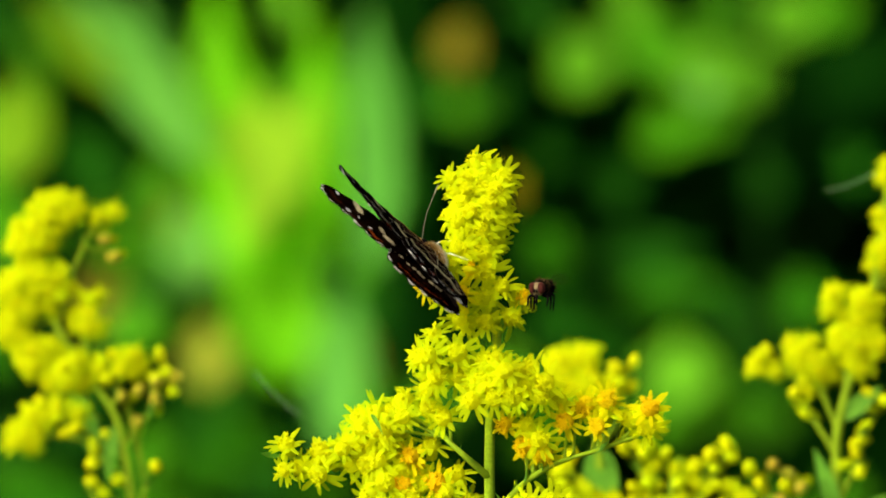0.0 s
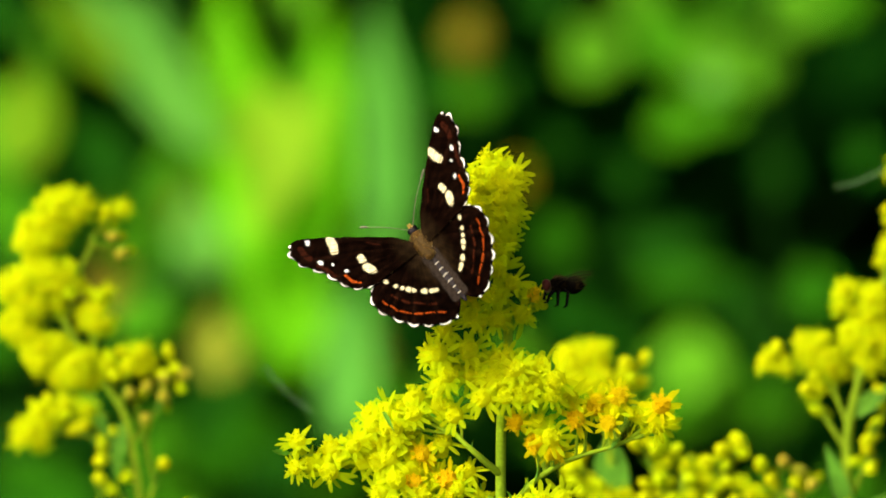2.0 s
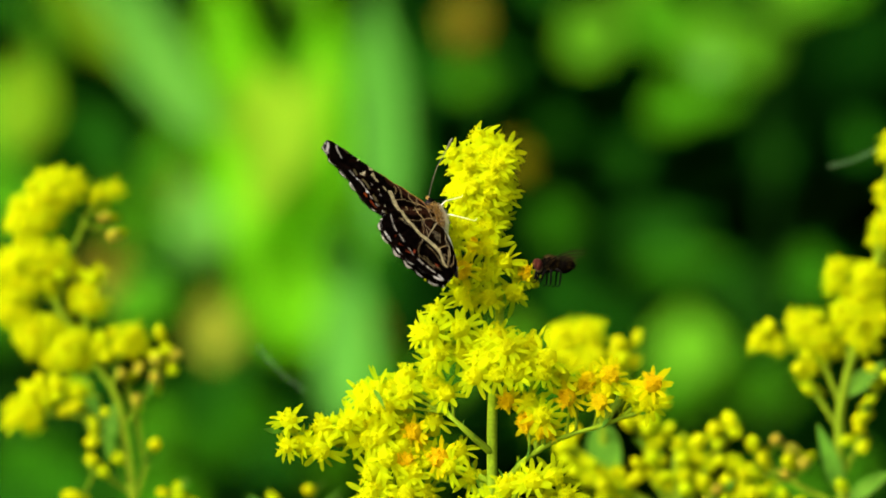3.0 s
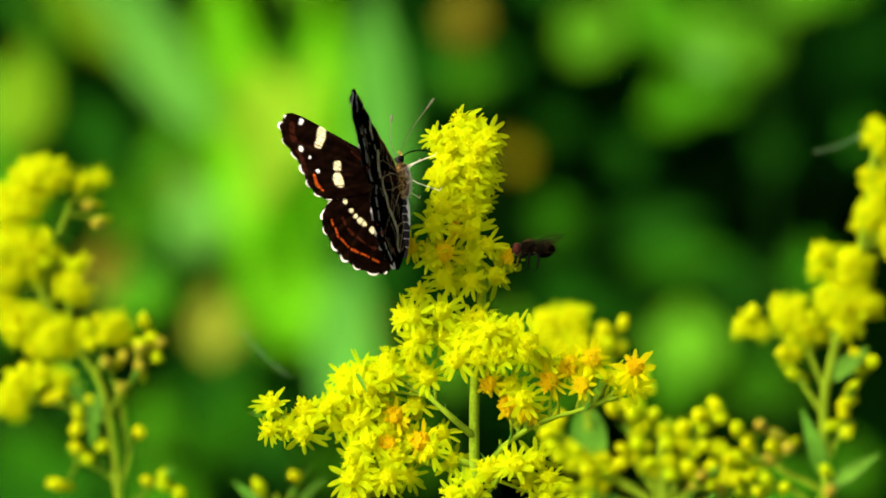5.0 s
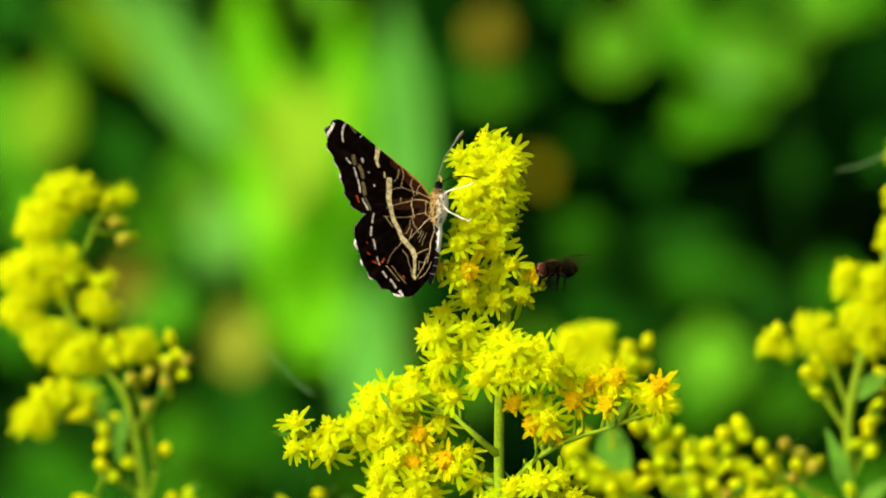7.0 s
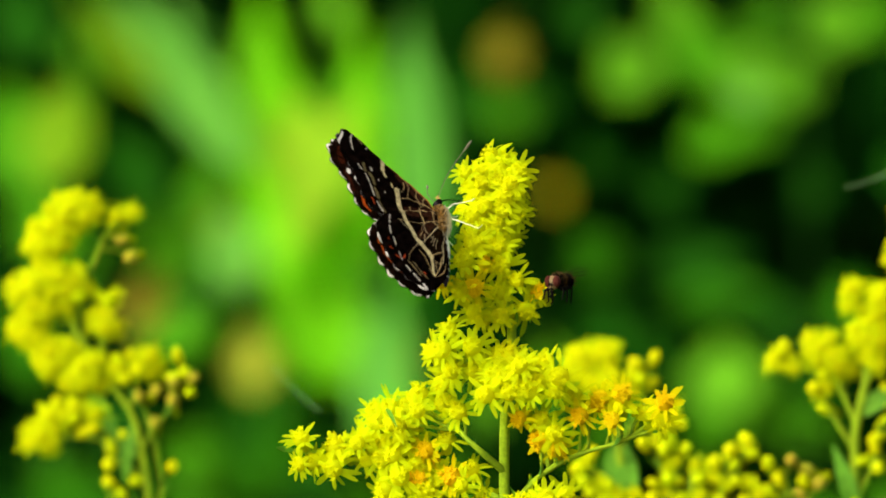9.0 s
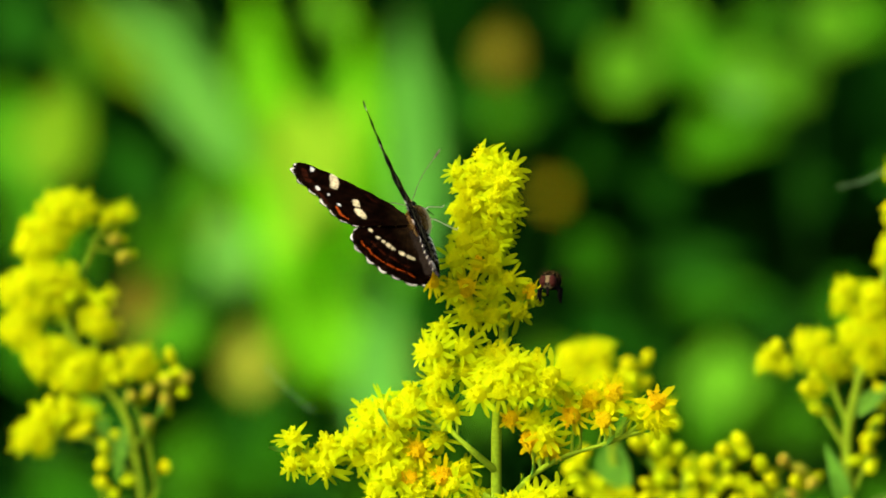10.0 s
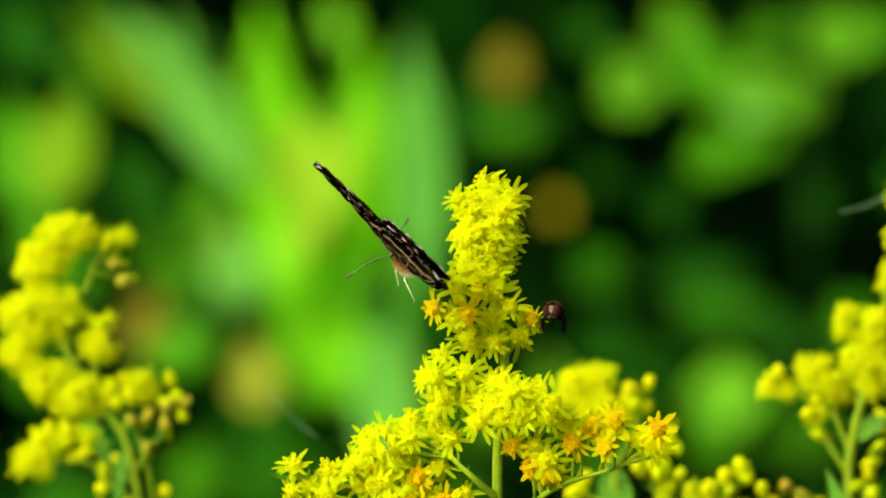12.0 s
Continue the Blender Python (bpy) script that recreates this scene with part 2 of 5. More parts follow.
# ---- flower heads: a few kinds, shared by all the plants ----
def flower_mesh(name, rays, length, width, open_angle, seed, aged_shadow=False, frill=6):
    rng = random.Random(seed)
    bm = bmesh.new()
    tube(bm, [(0, 0, -2.6 * MM), (0, 0, -2.2 * MM), (0, 0, -1.2 * MM), (0, 0, 0)], [0.25 * MM, 0.7 * MM, 0.85 * MM, 0.9 * MM], 8, 2)
    for k in range(rays):
        a = 2 * math.pi * (k + rng.uniform(-0.3, 0.3)) / rays
        out, side = Vector((math.cos(a), math.sin(a), 0)), Vector((-math.sin(a), math.cos(a), 0))
        up = open_angle + rng.uniform(-0.35, 0.3)
        n = length * rng.uniform(0.75, 1.12)
        root = out * 0.7 * MM + Vector((0, 0, -0.1 * MM))
        tip = root + (out * math.cos(up) + Vector((0, 0, 1)) * math.sin(up)) * n + side * n * rng.uniform(-0.18, 0.18)
        blade(bm, root, tip, side, width * rng.uniform(0.8, 1.15), rng.uniform(-0.25, 0.0) * MM, 5, 0, 0, 0.12)
    lump(bm, (0, 0, 0), (1.25 * MM, 1.25 * MM, 0.8 * MM), None, 6, 9, 1, 0.05)
    for k in range(frill):
        a, r = 2.4 * k, 0.75 * MM * math.sqrt((k + 0.4) / frill)
        c = Vector((r * math.cos(a), r * math.sin(a), 0))
        lean = c * 0.5 + Vector((0, 0, rng.uniform(0.7, 1.2) * MM))
        tube(bm, [c, c + lean * 0.7, c + lean], [0.14 * MM, 0.2 * MM, 0.3 * MM], 5, 1)
        for j in range(4):
            b = a + j * 1.57
            o = Vector((math.cos(b), math.sin(b), 0.35))
            blade(bm, c + lean, c + lean + o * rng.uniform(0.4, 0.6) * MM, Vector((-math.sin(b), math.cos(b), 0)), 0.13 * MM, 0, 2, 1, 0.8)
    data = bpy.data.meshes.new(name)
    bm.to_mesh(data)
    bm.free()
    for m in (AGED_SHADOW_PETAL, AGED_SHADOW_DISK, HUSK) if aged_shadow else (PETAL, DISK, HUSK):
        data.materials.append(m)
    data.polygons.foreach_set("use_smooth", [True] * len(data.polygons))
    return data


def bud_mesh(name, seed, tip_material, long=1.0):
    rng = random.Random(seed)
    bm = bmesh.new()
    tube(bm, [(0, 0, -3.2 * MM), (0, 0, -2.6 * MM), (0, 0, -1.2 * MM), (0, 0, 0.2 * MM)], [0.25 * MM, 0.7 * MM, 0.95 * MM, 1.0 * MM], 8, 1)
    lump(bm, (0, 0, 0.3 * MM), (1.15 * MM, 1.1 * MM, 1.5 * MM * long), None, 6, 9, 0, 0.06)
    for k in range(5):
        a = 2 * math.pi * k / 5 + rng.random()
        o = Vector((math.cos(a), math.sin(a), 0))
        blade(bm, o * 0.9 * MM + Vector((0, 0, 0.4 * MM)), o * 0.7 * MM + Vector((0, 0, 2.0 * MM * long)), Vector((-math.sin(a), math.cos(a), 0)), 0.4 * MM, -0.2 * MM, 3, 0)
    data = bpy.data.meshes.new(name)
    bm.to_mesh(data)
    bm.free()
    for m in (tip_material, HUSK):
        data.materials.append(m)
    data.polygons.foreach_set("use_smooth", [True] * len(data.polygons))
    return data


FRESH = [flower_mesh("fresh_flower", n, l * MM, w * MM, a, s) for n, l, w, a, s in
         ((12, 2.5, 0.31, 0.05, 1), (13, 2.3, 0.29, 0.2, 2), (11, 2.6, 0.32, -0.1, 3), (13, 2.2, 0.30, 0.3, 4), (12, 2.6, 0.30, -0.2, 5))]
AGED_SHADOW = [flower_mesh("aged_shadow_flower", n, l * MM, w * MM, a, s, True, 11) for n, l, w, a, s in
        ((11, 2.1, 0.32, -0.05, 11), (10, 1.9, 0.30, 0.25, 12), (12, 2.2, 0.30, 0.1, 13))]
BUDS = [bud_mesh("bud", 21, BUD), bud_mesh("bud", 22, BUD, 1.25), bud_mesh("bud", 23, BUD, 0.85)]
DRIES = [bud_mesh("dry_bud", 24, DRY), bud_mesh("dry_bud", 25, DRY, 1.2)]
KINDS = {"fresh": ("flower_head", FRESH), "aged_shadow": ("faded_flower_head", AGED_SHADOW), "bud": ("flower_bud", BUDS), "dry": ("dry_flower_bud", DRIES)}


def stalk_mesh():
    """A thin flower stalk of unit length, slightly bowed."""
    bm = bmesh.new()
    tube(bm, [(0, 0, 0), (0.25 * MM, 0, 0.35), (0.2 * MM, 0, 0.7), (0, 0, 1)], [0.24 * MM, 0.21 * MM, 0.19 * MM, 0.18 * MM], 5)
    data = bpy.data.meshes.new("stalk")
    bm.to_mesh(data)
    bm.free()
    data.materials.append(STEM)
    return data


STALK = stalk_mesh()


class Goldenrod:
    """One plant: an Empty at its foot, a stem, side branches with their flower heads, and leaves."""

    def __init__(self, label, foot_u, depth, stem, thick=1.0, seed=1):
        self.y, self.rng = depth, random.Random(seed)
        foot = spot(foot_u, 0, depth)
        self.root = thing("goldenrod", (foot.x, depth, 0.0), label, "goldenrod", "flowering goldenrods")
        self.base = Vector((foot.x, depth, 0.0))
        top = [self.at(*s) for s in stem]
        low = top[0]
        rise = [Vector((low.x * (z / low.z) ** 1.5, 0.004 * math.sin(7 * z), z)) for z in (0.2, 0.4, 0.6, 0.75, 0.85, low.z - 0.045, low.z - 0.018)]
        line = smooth_line([Vector((0, 0, -0.005))] + rise + top)
        n = len(line)
        bm = bmesh.new()
        tube(bm, line, [MM * thick * ((0.85 + 1.8 * min(1, max(0, (0.93 - p.z) / 0.9))) * (1 - 0.55 * (i / n) ** 6)) for i, p in enumerate(line)], 9)
        self.stem = part("stem", bm, STEM, self.root)
        for k in range(16):      # stem leaves, below the flowers
            z = 0.06 + 0.83 * k / 16
            p = min(line, key=lambda q: abs(q.z - z))
            a = 2.4 * k + seed
            out = Vector((math.cos(a), math.sin(a), 0.35))
            bm = bmesh.new()
            n = 0.085 * self.rng.uniform(0.7, 1.1) * (1.1 - 0.5 * z)
            blade(bm, p, p + out * n, Vector((-math.sin(a), math.cos(a), 0)), n * 0.12, 0.012, 7, 0, 0.75, 0.25)
            part("leaf", bm, LEAF, self.root)

    def at(self, u, v, dy=0.0):
        return spot(u, v, self.y) + Vector((0, dy, 0)) - self.base

    def leaf(self, u0, v0, u1, v1, half_width, dy=0.0, material=None):
        bm = bmesh.new()
        a, b = self.at(u0, v0), self.at(u1, v1, dy)
        way = (b - a).normalized()
        blade(bm, a, b, way.cross(Vector((0, -1, 0.3))), half_width * GRID, 0.1 * (b - a).length, 8, 0, 0.8, 0.2)
        return part("leaf", bm, material or LEAF, self.root)

    def branch(self, path, clusters, thick=0.55, gap=40, inset=30, scale=0.90):
        """path: (u, v, dy) from the stem outwards; clusters: (u, v, half width, half height, depth, kinds) of heads along it, the kinds as a string of f, a, b, d."""
        line = smooth_line([self.at(*p) for p in path])
        wide = gap
        inset *= 0.75
        n = len(line)
        bm = bmesh.new()
        line = [p + 0.35 * MM * noise.noise_vector(p * 260) for p in line]
        tube(bm, line, [MM * thick * 0.8 * (1.15 - 0.5 * i / n) * self.rng.uniform(0.88, 1.2) for i in range(n)], 7)
        twigs, heads = [], []
        letters = {"f": "fresh", "a": "aged_shadow", "b": "bud", "d": "dry"}
        for u, v, hu, hv, hd, kinds in clusters:
            gap = wide * (0.84 if set(kinds) <= set("bd") else 1.03 * scale)
            area = hu * hv + hu * hd + hv * hd
            placed, want = [], max(1, int(2.0 * area / (gap * gap)))
            for tries in range(want * 14):
                if len(placed) >= want:
                    break
                a, s = self.rng.uniform(0, 2 * math.pi), self.rng.uniform(-1, 1)
                c = math.sqrt(1 - s * s)
                n3 = Vector((c * math.cos(a), c * math.sin(a), s))
                if n3.y > 0.5:
                    continue
                q = Vector((u + max(hu - inset, 0.4 * hu) * n3.x, hd * n3.y * 0.8, v - max(hv - inset, 0.4 * hv) * n3.z))
                q += Vector((self.rng.uniform(-13, 13), 0, self.rng.uniform(-13, 13)))
                if any((q - o).length < gap for o in placed):
                    continue
                placed.append(q)
                p = self.at(q.x, q.z, q.y * GRID + path[-1][2])
                way = (n3 + 0.75 * SUN + Vector((0, -0.8, 0.0)) + Vector([self.rng.uniform(-0.3, 0.3) for i in range(3)])).normalized()
                heads.append((p, way, letters[self.rng.choice(kinds)]))
                near = min(range(n), key=lambda i: (line[i] - p).length)
                foot = line[max(0, near - self.rng.randint(0, 3))]
                twigs.append((p - way * 1.5 * MM, foot))
        limb = part("branch", bm, STEM, self.root)
        for i in range(3, n, 3):      # small bracts along the branch
            o = Vector((self.rng.uniform(-1, 1), self.rng.uniform(-1, 0.3), self.rng.uniform(-0.2, 1))).normalized()
            ahead = (line[min(i + 1, n - 1)] - line[i - 1]).normalized()
            bb = bmesh.new()
            size = self.rng.uniform(1.6, 3.2) * MM
            blade(bb, line[i], line[i] + (o + ahead).normalized() * size, o.cross(ahead), 0.16 * size, 0.1 * size, 4, 0, 0.75)
            part("bract", bb, LEAF, limb)
        for p, foot in twigs:
            ob = new("stalk", STALK)
            ob.parent = limb
            ob.matrix_local = Matrix.Translation(foot) @ aim(p - foot, self.rng.uniform(0, 6.3)).to_4x4() @ Matrix.Diagonal((1, 1, (p - foot).length, 1))
        for p, way, kind in heads:
            name, meshes = KINDS[kind]
            ob = new(name, self.rng.choice(meshes))
            ob.parent = limb
            size = self.rng.uniform(0.9, 1.2) * (0.70 if kind in ("bud", "dry") else scale)
            ob.matrix_local = Matrix.Translation(p) @ aim(way, self.rng.uniform(0, 6.3)).to_4x4() @ Matrix.Scale(size, 4)
        return limb


# ---- ground and distance ----
def ground():
    bm = bmesh.new()
    rings = []
    for radius in (0.6, 1.5, 3, 6, 15, 50, 300):
        row = []
        for k in range(40):
            a = 2 * math.pi * k / 40
            x, y = radius * math.cos(a), 1 + radius * math.sin(a)
            h = 0.03 * noise.noise(Vector((x * 0.8, y * 0.8, 0))) - 0.03 if radius < 20 else -0.03
            row.append(bm.verts.new((x, y, h)))
        rings.append(row)
    bm.faces.new(rings[0])
    for p, q in zip(rings, rings[1:]):
        for k in range(40):
            bm.faces.new((p[k], q[k], q[(k + 1) % 40], p[(k + 1) % 40]))
    tagged(part("ground", bm, SOIL), "dark meadow soil under grass and weeds", "ground", "", "structure")


def scatter_leaves(name, label, category, count, box, size, material, seed, keep=lambda p: True, kind="stuff"):
    """One mesh of many small folded leaves in a box (x0, x1, y0, y1, z0, z1)."""
    rng = random.Random(seed)
    verts, faces = [], []
    x0, x1, y0, y1, z0, z1 = box
    while count > 0:
        p = Vector((rng.uniform(x0, x1), rng.uniform(y0, y1), rng.uniform(z0, z1)))
        if not keep(p):
            continue
        count -= 1
        n = size * rng.uniform(0.6, 1.3)
        turn = Euler((rng.uniform(-0.9, 0.9), rng.uniform(-0.9, 0.9), rng.uniform(0, 6.3))).to_matrix()
        i = len(verts)
        for x, y, z in ((0, 0, 0), (0.3, 0.35, 0.08), (0.32, 0.65, 0.06), (0, 1, -0.1), (-0.32, 0.65, 0.06), (-0.3, 0.35, 0.08), (0, 0.5, 0)):
            verts.append(p + turn @ Vector((x * n, y * n, z * n)))
        faces += [(i, i + 1, i + 6), (i + 1, i + 2, i + 6), (i + 2, i + 3, i + 6), (i + 3, i + 4, i + 6), (i + 4, i + 5, i + 6), (i + 5, i, i + 6)]
    data = bpy.data.meshes.new(name)
    data.from_pydata(verts, [], faces)
    data.materials.append(material)
    ob = new(name, data)
    return tagged(ob, label, category, "", kind)


def grass():
    rng = random.Random(5)
    verts, faces = [], []
    for k in range(9000):
        x, y = rng.uniform(-2.2, 2.2), rng.uniform(-2.2, 2.6)
        if abs(x) < 0.35 and y < -0.9:
            continue
        h, a, w = rng.uniform(0.12, 0.5), rng.uniform(0, 6.3), rng.uniform(0.0015, 0.003)
        if y < 0:
            h *= 0.7
        lean = Vector((rng.uniform(-0.4, 0.4), rng.uniform(-0.4, 0.4), 0)) * h
        side = Vector((math.cos(a), math.sin(a), 0)) * w
        b, i = Vector((x, y, -0.06)), len(verts)
        for t, s in ((0, 1), (0.5, 0.8), (1, 0.1)):
            c = b + Vector((0, 0, (h + 0.06) * t)) + lean * t * t
            verts += [c - side * s, c + side * s]
        faces += [(i, i + 1, i + 3, i + 2), (i + 2, i + 3, i + 5, i + 4)]
    data = bpy.data.meshes.new("grass")
    data.from_pydata(verts, [], faces)
    data.materials.append(GRASS)
    tagged(new("grass", data), "uneven green meadow grass", "grass", "", "stuff")


def thicket():
    """Dark brush far behind the flowers, and an added tree, out of view, whose crown keeps the sun off it."""
    scatter_leaves("thicket", "dense brush, deep shade put into its dark green leaf colour", "brush", 15000, (-1.5, 1.5, 1.55, 2.7, 0.0, 2.1), 0.07, SHADE_LEAF, 8,
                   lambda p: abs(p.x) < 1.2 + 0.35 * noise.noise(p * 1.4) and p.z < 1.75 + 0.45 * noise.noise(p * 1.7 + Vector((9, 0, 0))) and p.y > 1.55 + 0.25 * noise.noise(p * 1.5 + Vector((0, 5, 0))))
    # backing layer added to close the gaps in the brush
    scatter_leaves("undergrowth", "large leaves with shade in their dark colour, added as backing", "undergrowth", 9000, (-2.2, 2.2, 2.75, 3.4, 0.0, 2.5), 0.17, SHADE_LEAF, 18,
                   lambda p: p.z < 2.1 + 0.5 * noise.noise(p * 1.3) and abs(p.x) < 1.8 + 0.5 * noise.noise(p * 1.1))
    # unseen shade caster, added to block direct sun from the brush
    tree = thing("tree", (-2.3, 2.6, -0.05), "tree added out of view, its wide crown shading the brush", "tree")
    bm = bmesh.new()
    line = smooth_line([(0, 0, 0), (0.05, 0, 1.0), (-0.02, 0.04, 2.0), (0.1, 0, 3.2)])
    tube(bm, line, [0.11 - 0.0035 * i for i in range(len(line))], 12)
    part("trunk", bm, BARK, tree)
    rng = random.Random(31)
    for k in range(9):
        a = 0.7 * k
        p = Vector((0.03, 0, 1.9 + 0.14 * k))
        q = p + Vector((math.cos(a) * 1.3 + 0.5, math.sin(a) * 1.1 - 0.2, rng.uniform(0.2, 0.6)))
        bm = bmesh.new()
        tube(bm, smooth_line([p, p.lerp(q, 0.5) + Vector((0, 0, 0.12)), q]), [0.035 - 0.0024 * i for i in range(13)], 7)
        part("limb", bm, BARK, tree)
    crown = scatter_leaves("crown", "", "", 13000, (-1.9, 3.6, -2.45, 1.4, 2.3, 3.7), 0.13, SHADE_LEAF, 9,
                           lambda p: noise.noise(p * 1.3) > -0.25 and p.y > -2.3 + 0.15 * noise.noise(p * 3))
    crown.parent = tree
    for key in ("category",):
        if key in crown:
            del crown[key]


# ---- weeds behind the flowers ----
def weed(name, label, category, depth, foot_u, leaves, seed, height=1.35):
    """A weed: a stem from the ground and single leaves (u0, v0, u1, v1, half width, colour) on short stalks."""
    rng = random.Random(seed)
    foot = spot(foot_u, 0, depth)
    base = Vector((foot.x, depth, -0.03))
    root = thing(name, base, label, category, "weeds behind the flowers")
    top = Vector((rng.uniform(-0.03, 0.03), 0.02, height))
    line = smooth_line([Vector((0, 0, 0)), Vector((rng.uniform(-0.03, 0.03), 0.03, height * 0.35)), Vector((rng.uniform(-0.03, 0.03), 0.03, height * 0.7)), top])
    bm = bmesh.new()
    tube(bm, line, [0.0010 - 0.0007 * i / len(line) for i in range(len(line))], 8)
    part("stem", bm, WEED_STEM, root)
    for k in range(14):       # lower leaves, the shade under the sunlit tops put into their colour
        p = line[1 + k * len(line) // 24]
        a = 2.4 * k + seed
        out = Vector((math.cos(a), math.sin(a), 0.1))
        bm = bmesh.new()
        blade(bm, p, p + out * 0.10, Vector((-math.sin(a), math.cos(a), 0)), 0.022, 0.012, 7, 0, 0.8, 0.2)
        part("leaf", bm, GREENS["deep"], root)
    for u0, v0, u1, v1, w, colour in leaves:
        # shade leaves sit foremost, as dark patches that stand for shade
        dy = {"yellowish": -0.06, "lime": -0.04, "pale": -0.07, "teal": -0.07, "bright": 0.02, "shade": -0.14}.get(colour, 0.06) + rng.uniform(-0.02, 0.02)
        a, b = spot(u0, v0, depth + dy) - base, spot(u1, v1, depth + dy) - base
        k = (D + depth) / D
        if a.z > b.z:
            a, b = b, a
        way = (b - a).normalized()
        bm = bmesh.new()
        foot = min(line, key=lambda q: (q - a).length)
        face = Vector((rng.uniform(-0.9, -0.4), -1, rng.uniform(0.4, 0.9)))
        blade(bm, a, b, way.cross(face), w * GRID * k, -0.04 * (b - a).length, 9, 0, 0.85, 0.15)
        tube(bm, [foot, foot.lerp(a, 0.5) + Vector((0, 0.01, 0.005)), a], [0.00025, 0.0002, 0.0002], 5, 1)
        part("leaf", bm, [GREENS[colour], WEED_STEM], root)
    return root


# ---- the butterfly ----
FORE = [(0.3, 0.2), (1.9, 1.5), (3.3, 3.4), (4.6, 5.4), (5.8, 7.3), (7.4, 9.7), (8.5, 11.6), (8.9, 12.8), (8.4, 13.8), (7.0, 14.2), (5.2, 13.7),
        (3.8, 12.8), (2.3, 12.0), (0.7, 11.4), (-0.8, 10.7), (-1.9, 9.8), (-2.6, 8.4), (-2.4, 6.0), (-1.9, 3.0), (-1.2, 0.2)]
HIND = [(0.1, 0.2), (-0.7, 3.0), (-1.4, 5.7), (-2.4, 7.8), (-3.6, 9.0), (-5.2, 9.4), (-6.7, 9.0), (-8.3, 8.2), (-9.8, 7.4), (-10.8, 6.3),
        (-11.6, 5.1), (-12.2, 3.7), (-12.6, 1.9), (-11.9, 0.9), (-10.0, -0.4), (-7.8, -1.0), (-5.6, -1.0), (-2.9, -0.7)]
# strokes: two ends and a half width, in mm on the wing (forward, outward)
FORE_CREAM = [(6.4, 8.7, 4.6, 9.2, 0.615), (1.8, 6.9, 1.3, 7.0, 0.492), (0.2, 7.1, -0.6, 6.7, 0.615)]
FORE_WHITE = [(7.5, 11.5, 7.9, 11.3, 0.272), (4.3, 11.5, 4.2, 11.4, 0.323), (3.0, 10.5, 3.0, 10.5, 0.187), (1.2, 9.5, 1.0, 9.5, 0.212)]
FORE_ORANGE = [(0.6, 10.0, -0.6, 9.6, 0.168), (-0.6, 9.6, -1.3, 9.0, 0.182)]
FORE_RUST = [(4.6, 4.6, 3.8, 3.4, 0.10), (3.4, 5.2, 2.2, 4.0, 0.10), (7.4, 12.6, 5.4, 12.4, 0.4), (4.0, 11.9, 1.6, 11.0, 0.3)]
HIND_CREAM = [(-2.8, 6.2, -2.9, 6.1, 0.328), (-4.0, 5.6, -4.1, 5.5, 0.265), (-4.8, 5.0, -4.9, 4.9, 0.312), (-5.5, 4.4, -5.9, 4.0, 0.390),
              (-6.6, 3.0, -6.8, 2.8, 0.374), (-7.2, 2.1, -7.4, 1.5, 0.351)]
HIND_ORANGE = [(-5.1, 8.0, -5.8, 7.9, 0.149), (-6.2, 7.7, -7.4, 7.2, 0.161), (-7.7, 6.9, -8.7, 6.1, 0.167), (-9.0, 5.7, -9.5, 4.8, 0.161),
               (-9.7, 4.4, -10.2, 3.5, 0.167), (-10.4, 3.0, -10.8, 2.4, 0.174)]
HIND_RUST = [(-5.0, 6.6, -5.8, 6.3, 0.144), (-6.4, 6.0, -7.2, 5.3, 0.144), (-7.6, 4.8, -8.4, 4.0, 0.132), (-8.7, 3.5, -9.1, 2.7, 0.120)]
UNDER_BAND = [(6.33, 7.36, 5.46, 7.45, 0.536), (5.46, 7.45, 4.46, 7.46, 0.464), (4.46, 7.46, 3.48, 7.12, 0.286), (6.20, 7.14, 5.80, 6.68, 0.214),
    (2.88, 6.36, 2.18, 6.17, 0.143), (2.00, 5.59, 0.07, 5.47, 0.500), (0.07, 5.47, -1.69, 5.08, 0.464), (-1.69, 5.08, -3.29, 4.40, 0.393),
    (-3.29, 4.40, -5.15, 3.21, 0.429), (-5.15, 3.21, -6.50, 1.90, 0.500), (-6.50, 1.90, -7.33, 1.42, 0.429), (-7.33, 1.42, -9.33, 1.37, 0.286),
    (-9.33, 1.37, -10.11, 1.18, 0.229)]
UNDER_VEINS_A = [(4.39, 4.00, 3.05, 2.48, 0.114), (3.05, 2.48, 1.10, 0.56, 0.114), (1.10, 0.56, 0.37, -0.35, 0.114), (4.56, 3.58, 2.81, 1.74, 0.079),
    (2.81, 1.74, 0.45, -0.56, 0.079), (4.20, 4.71, 4.59, 4.23, 0.143), (4.59, 4.23, 4.40, 3.79, 0.143), (3.36, 4.52, 2.28, 4.59, 0.071),
    (2.28, 4.59, 1.83, 4.93, 0.071), (3.59, 4.17, 2.68, 3.90, 0.064), (2.68, 3.90, 1.24, 4.03, 0.064), (2.90, 2.69, 1.67, 2.83, 0.093),
    (1.67, 2.83, 0.27, 2.31, 0.093), (2.28, 1.14, 1.37, 1.87, 0.107), (1.37, 1.87, 0.43, 2.03, 0.107), (0.63, 5.79, 1.18, 3.81, 0.064),
    (1.18, 3.81, 0.83, 2.49, 0.064), (0.83, 2.49, 0.27, 0.15, 0.086)]
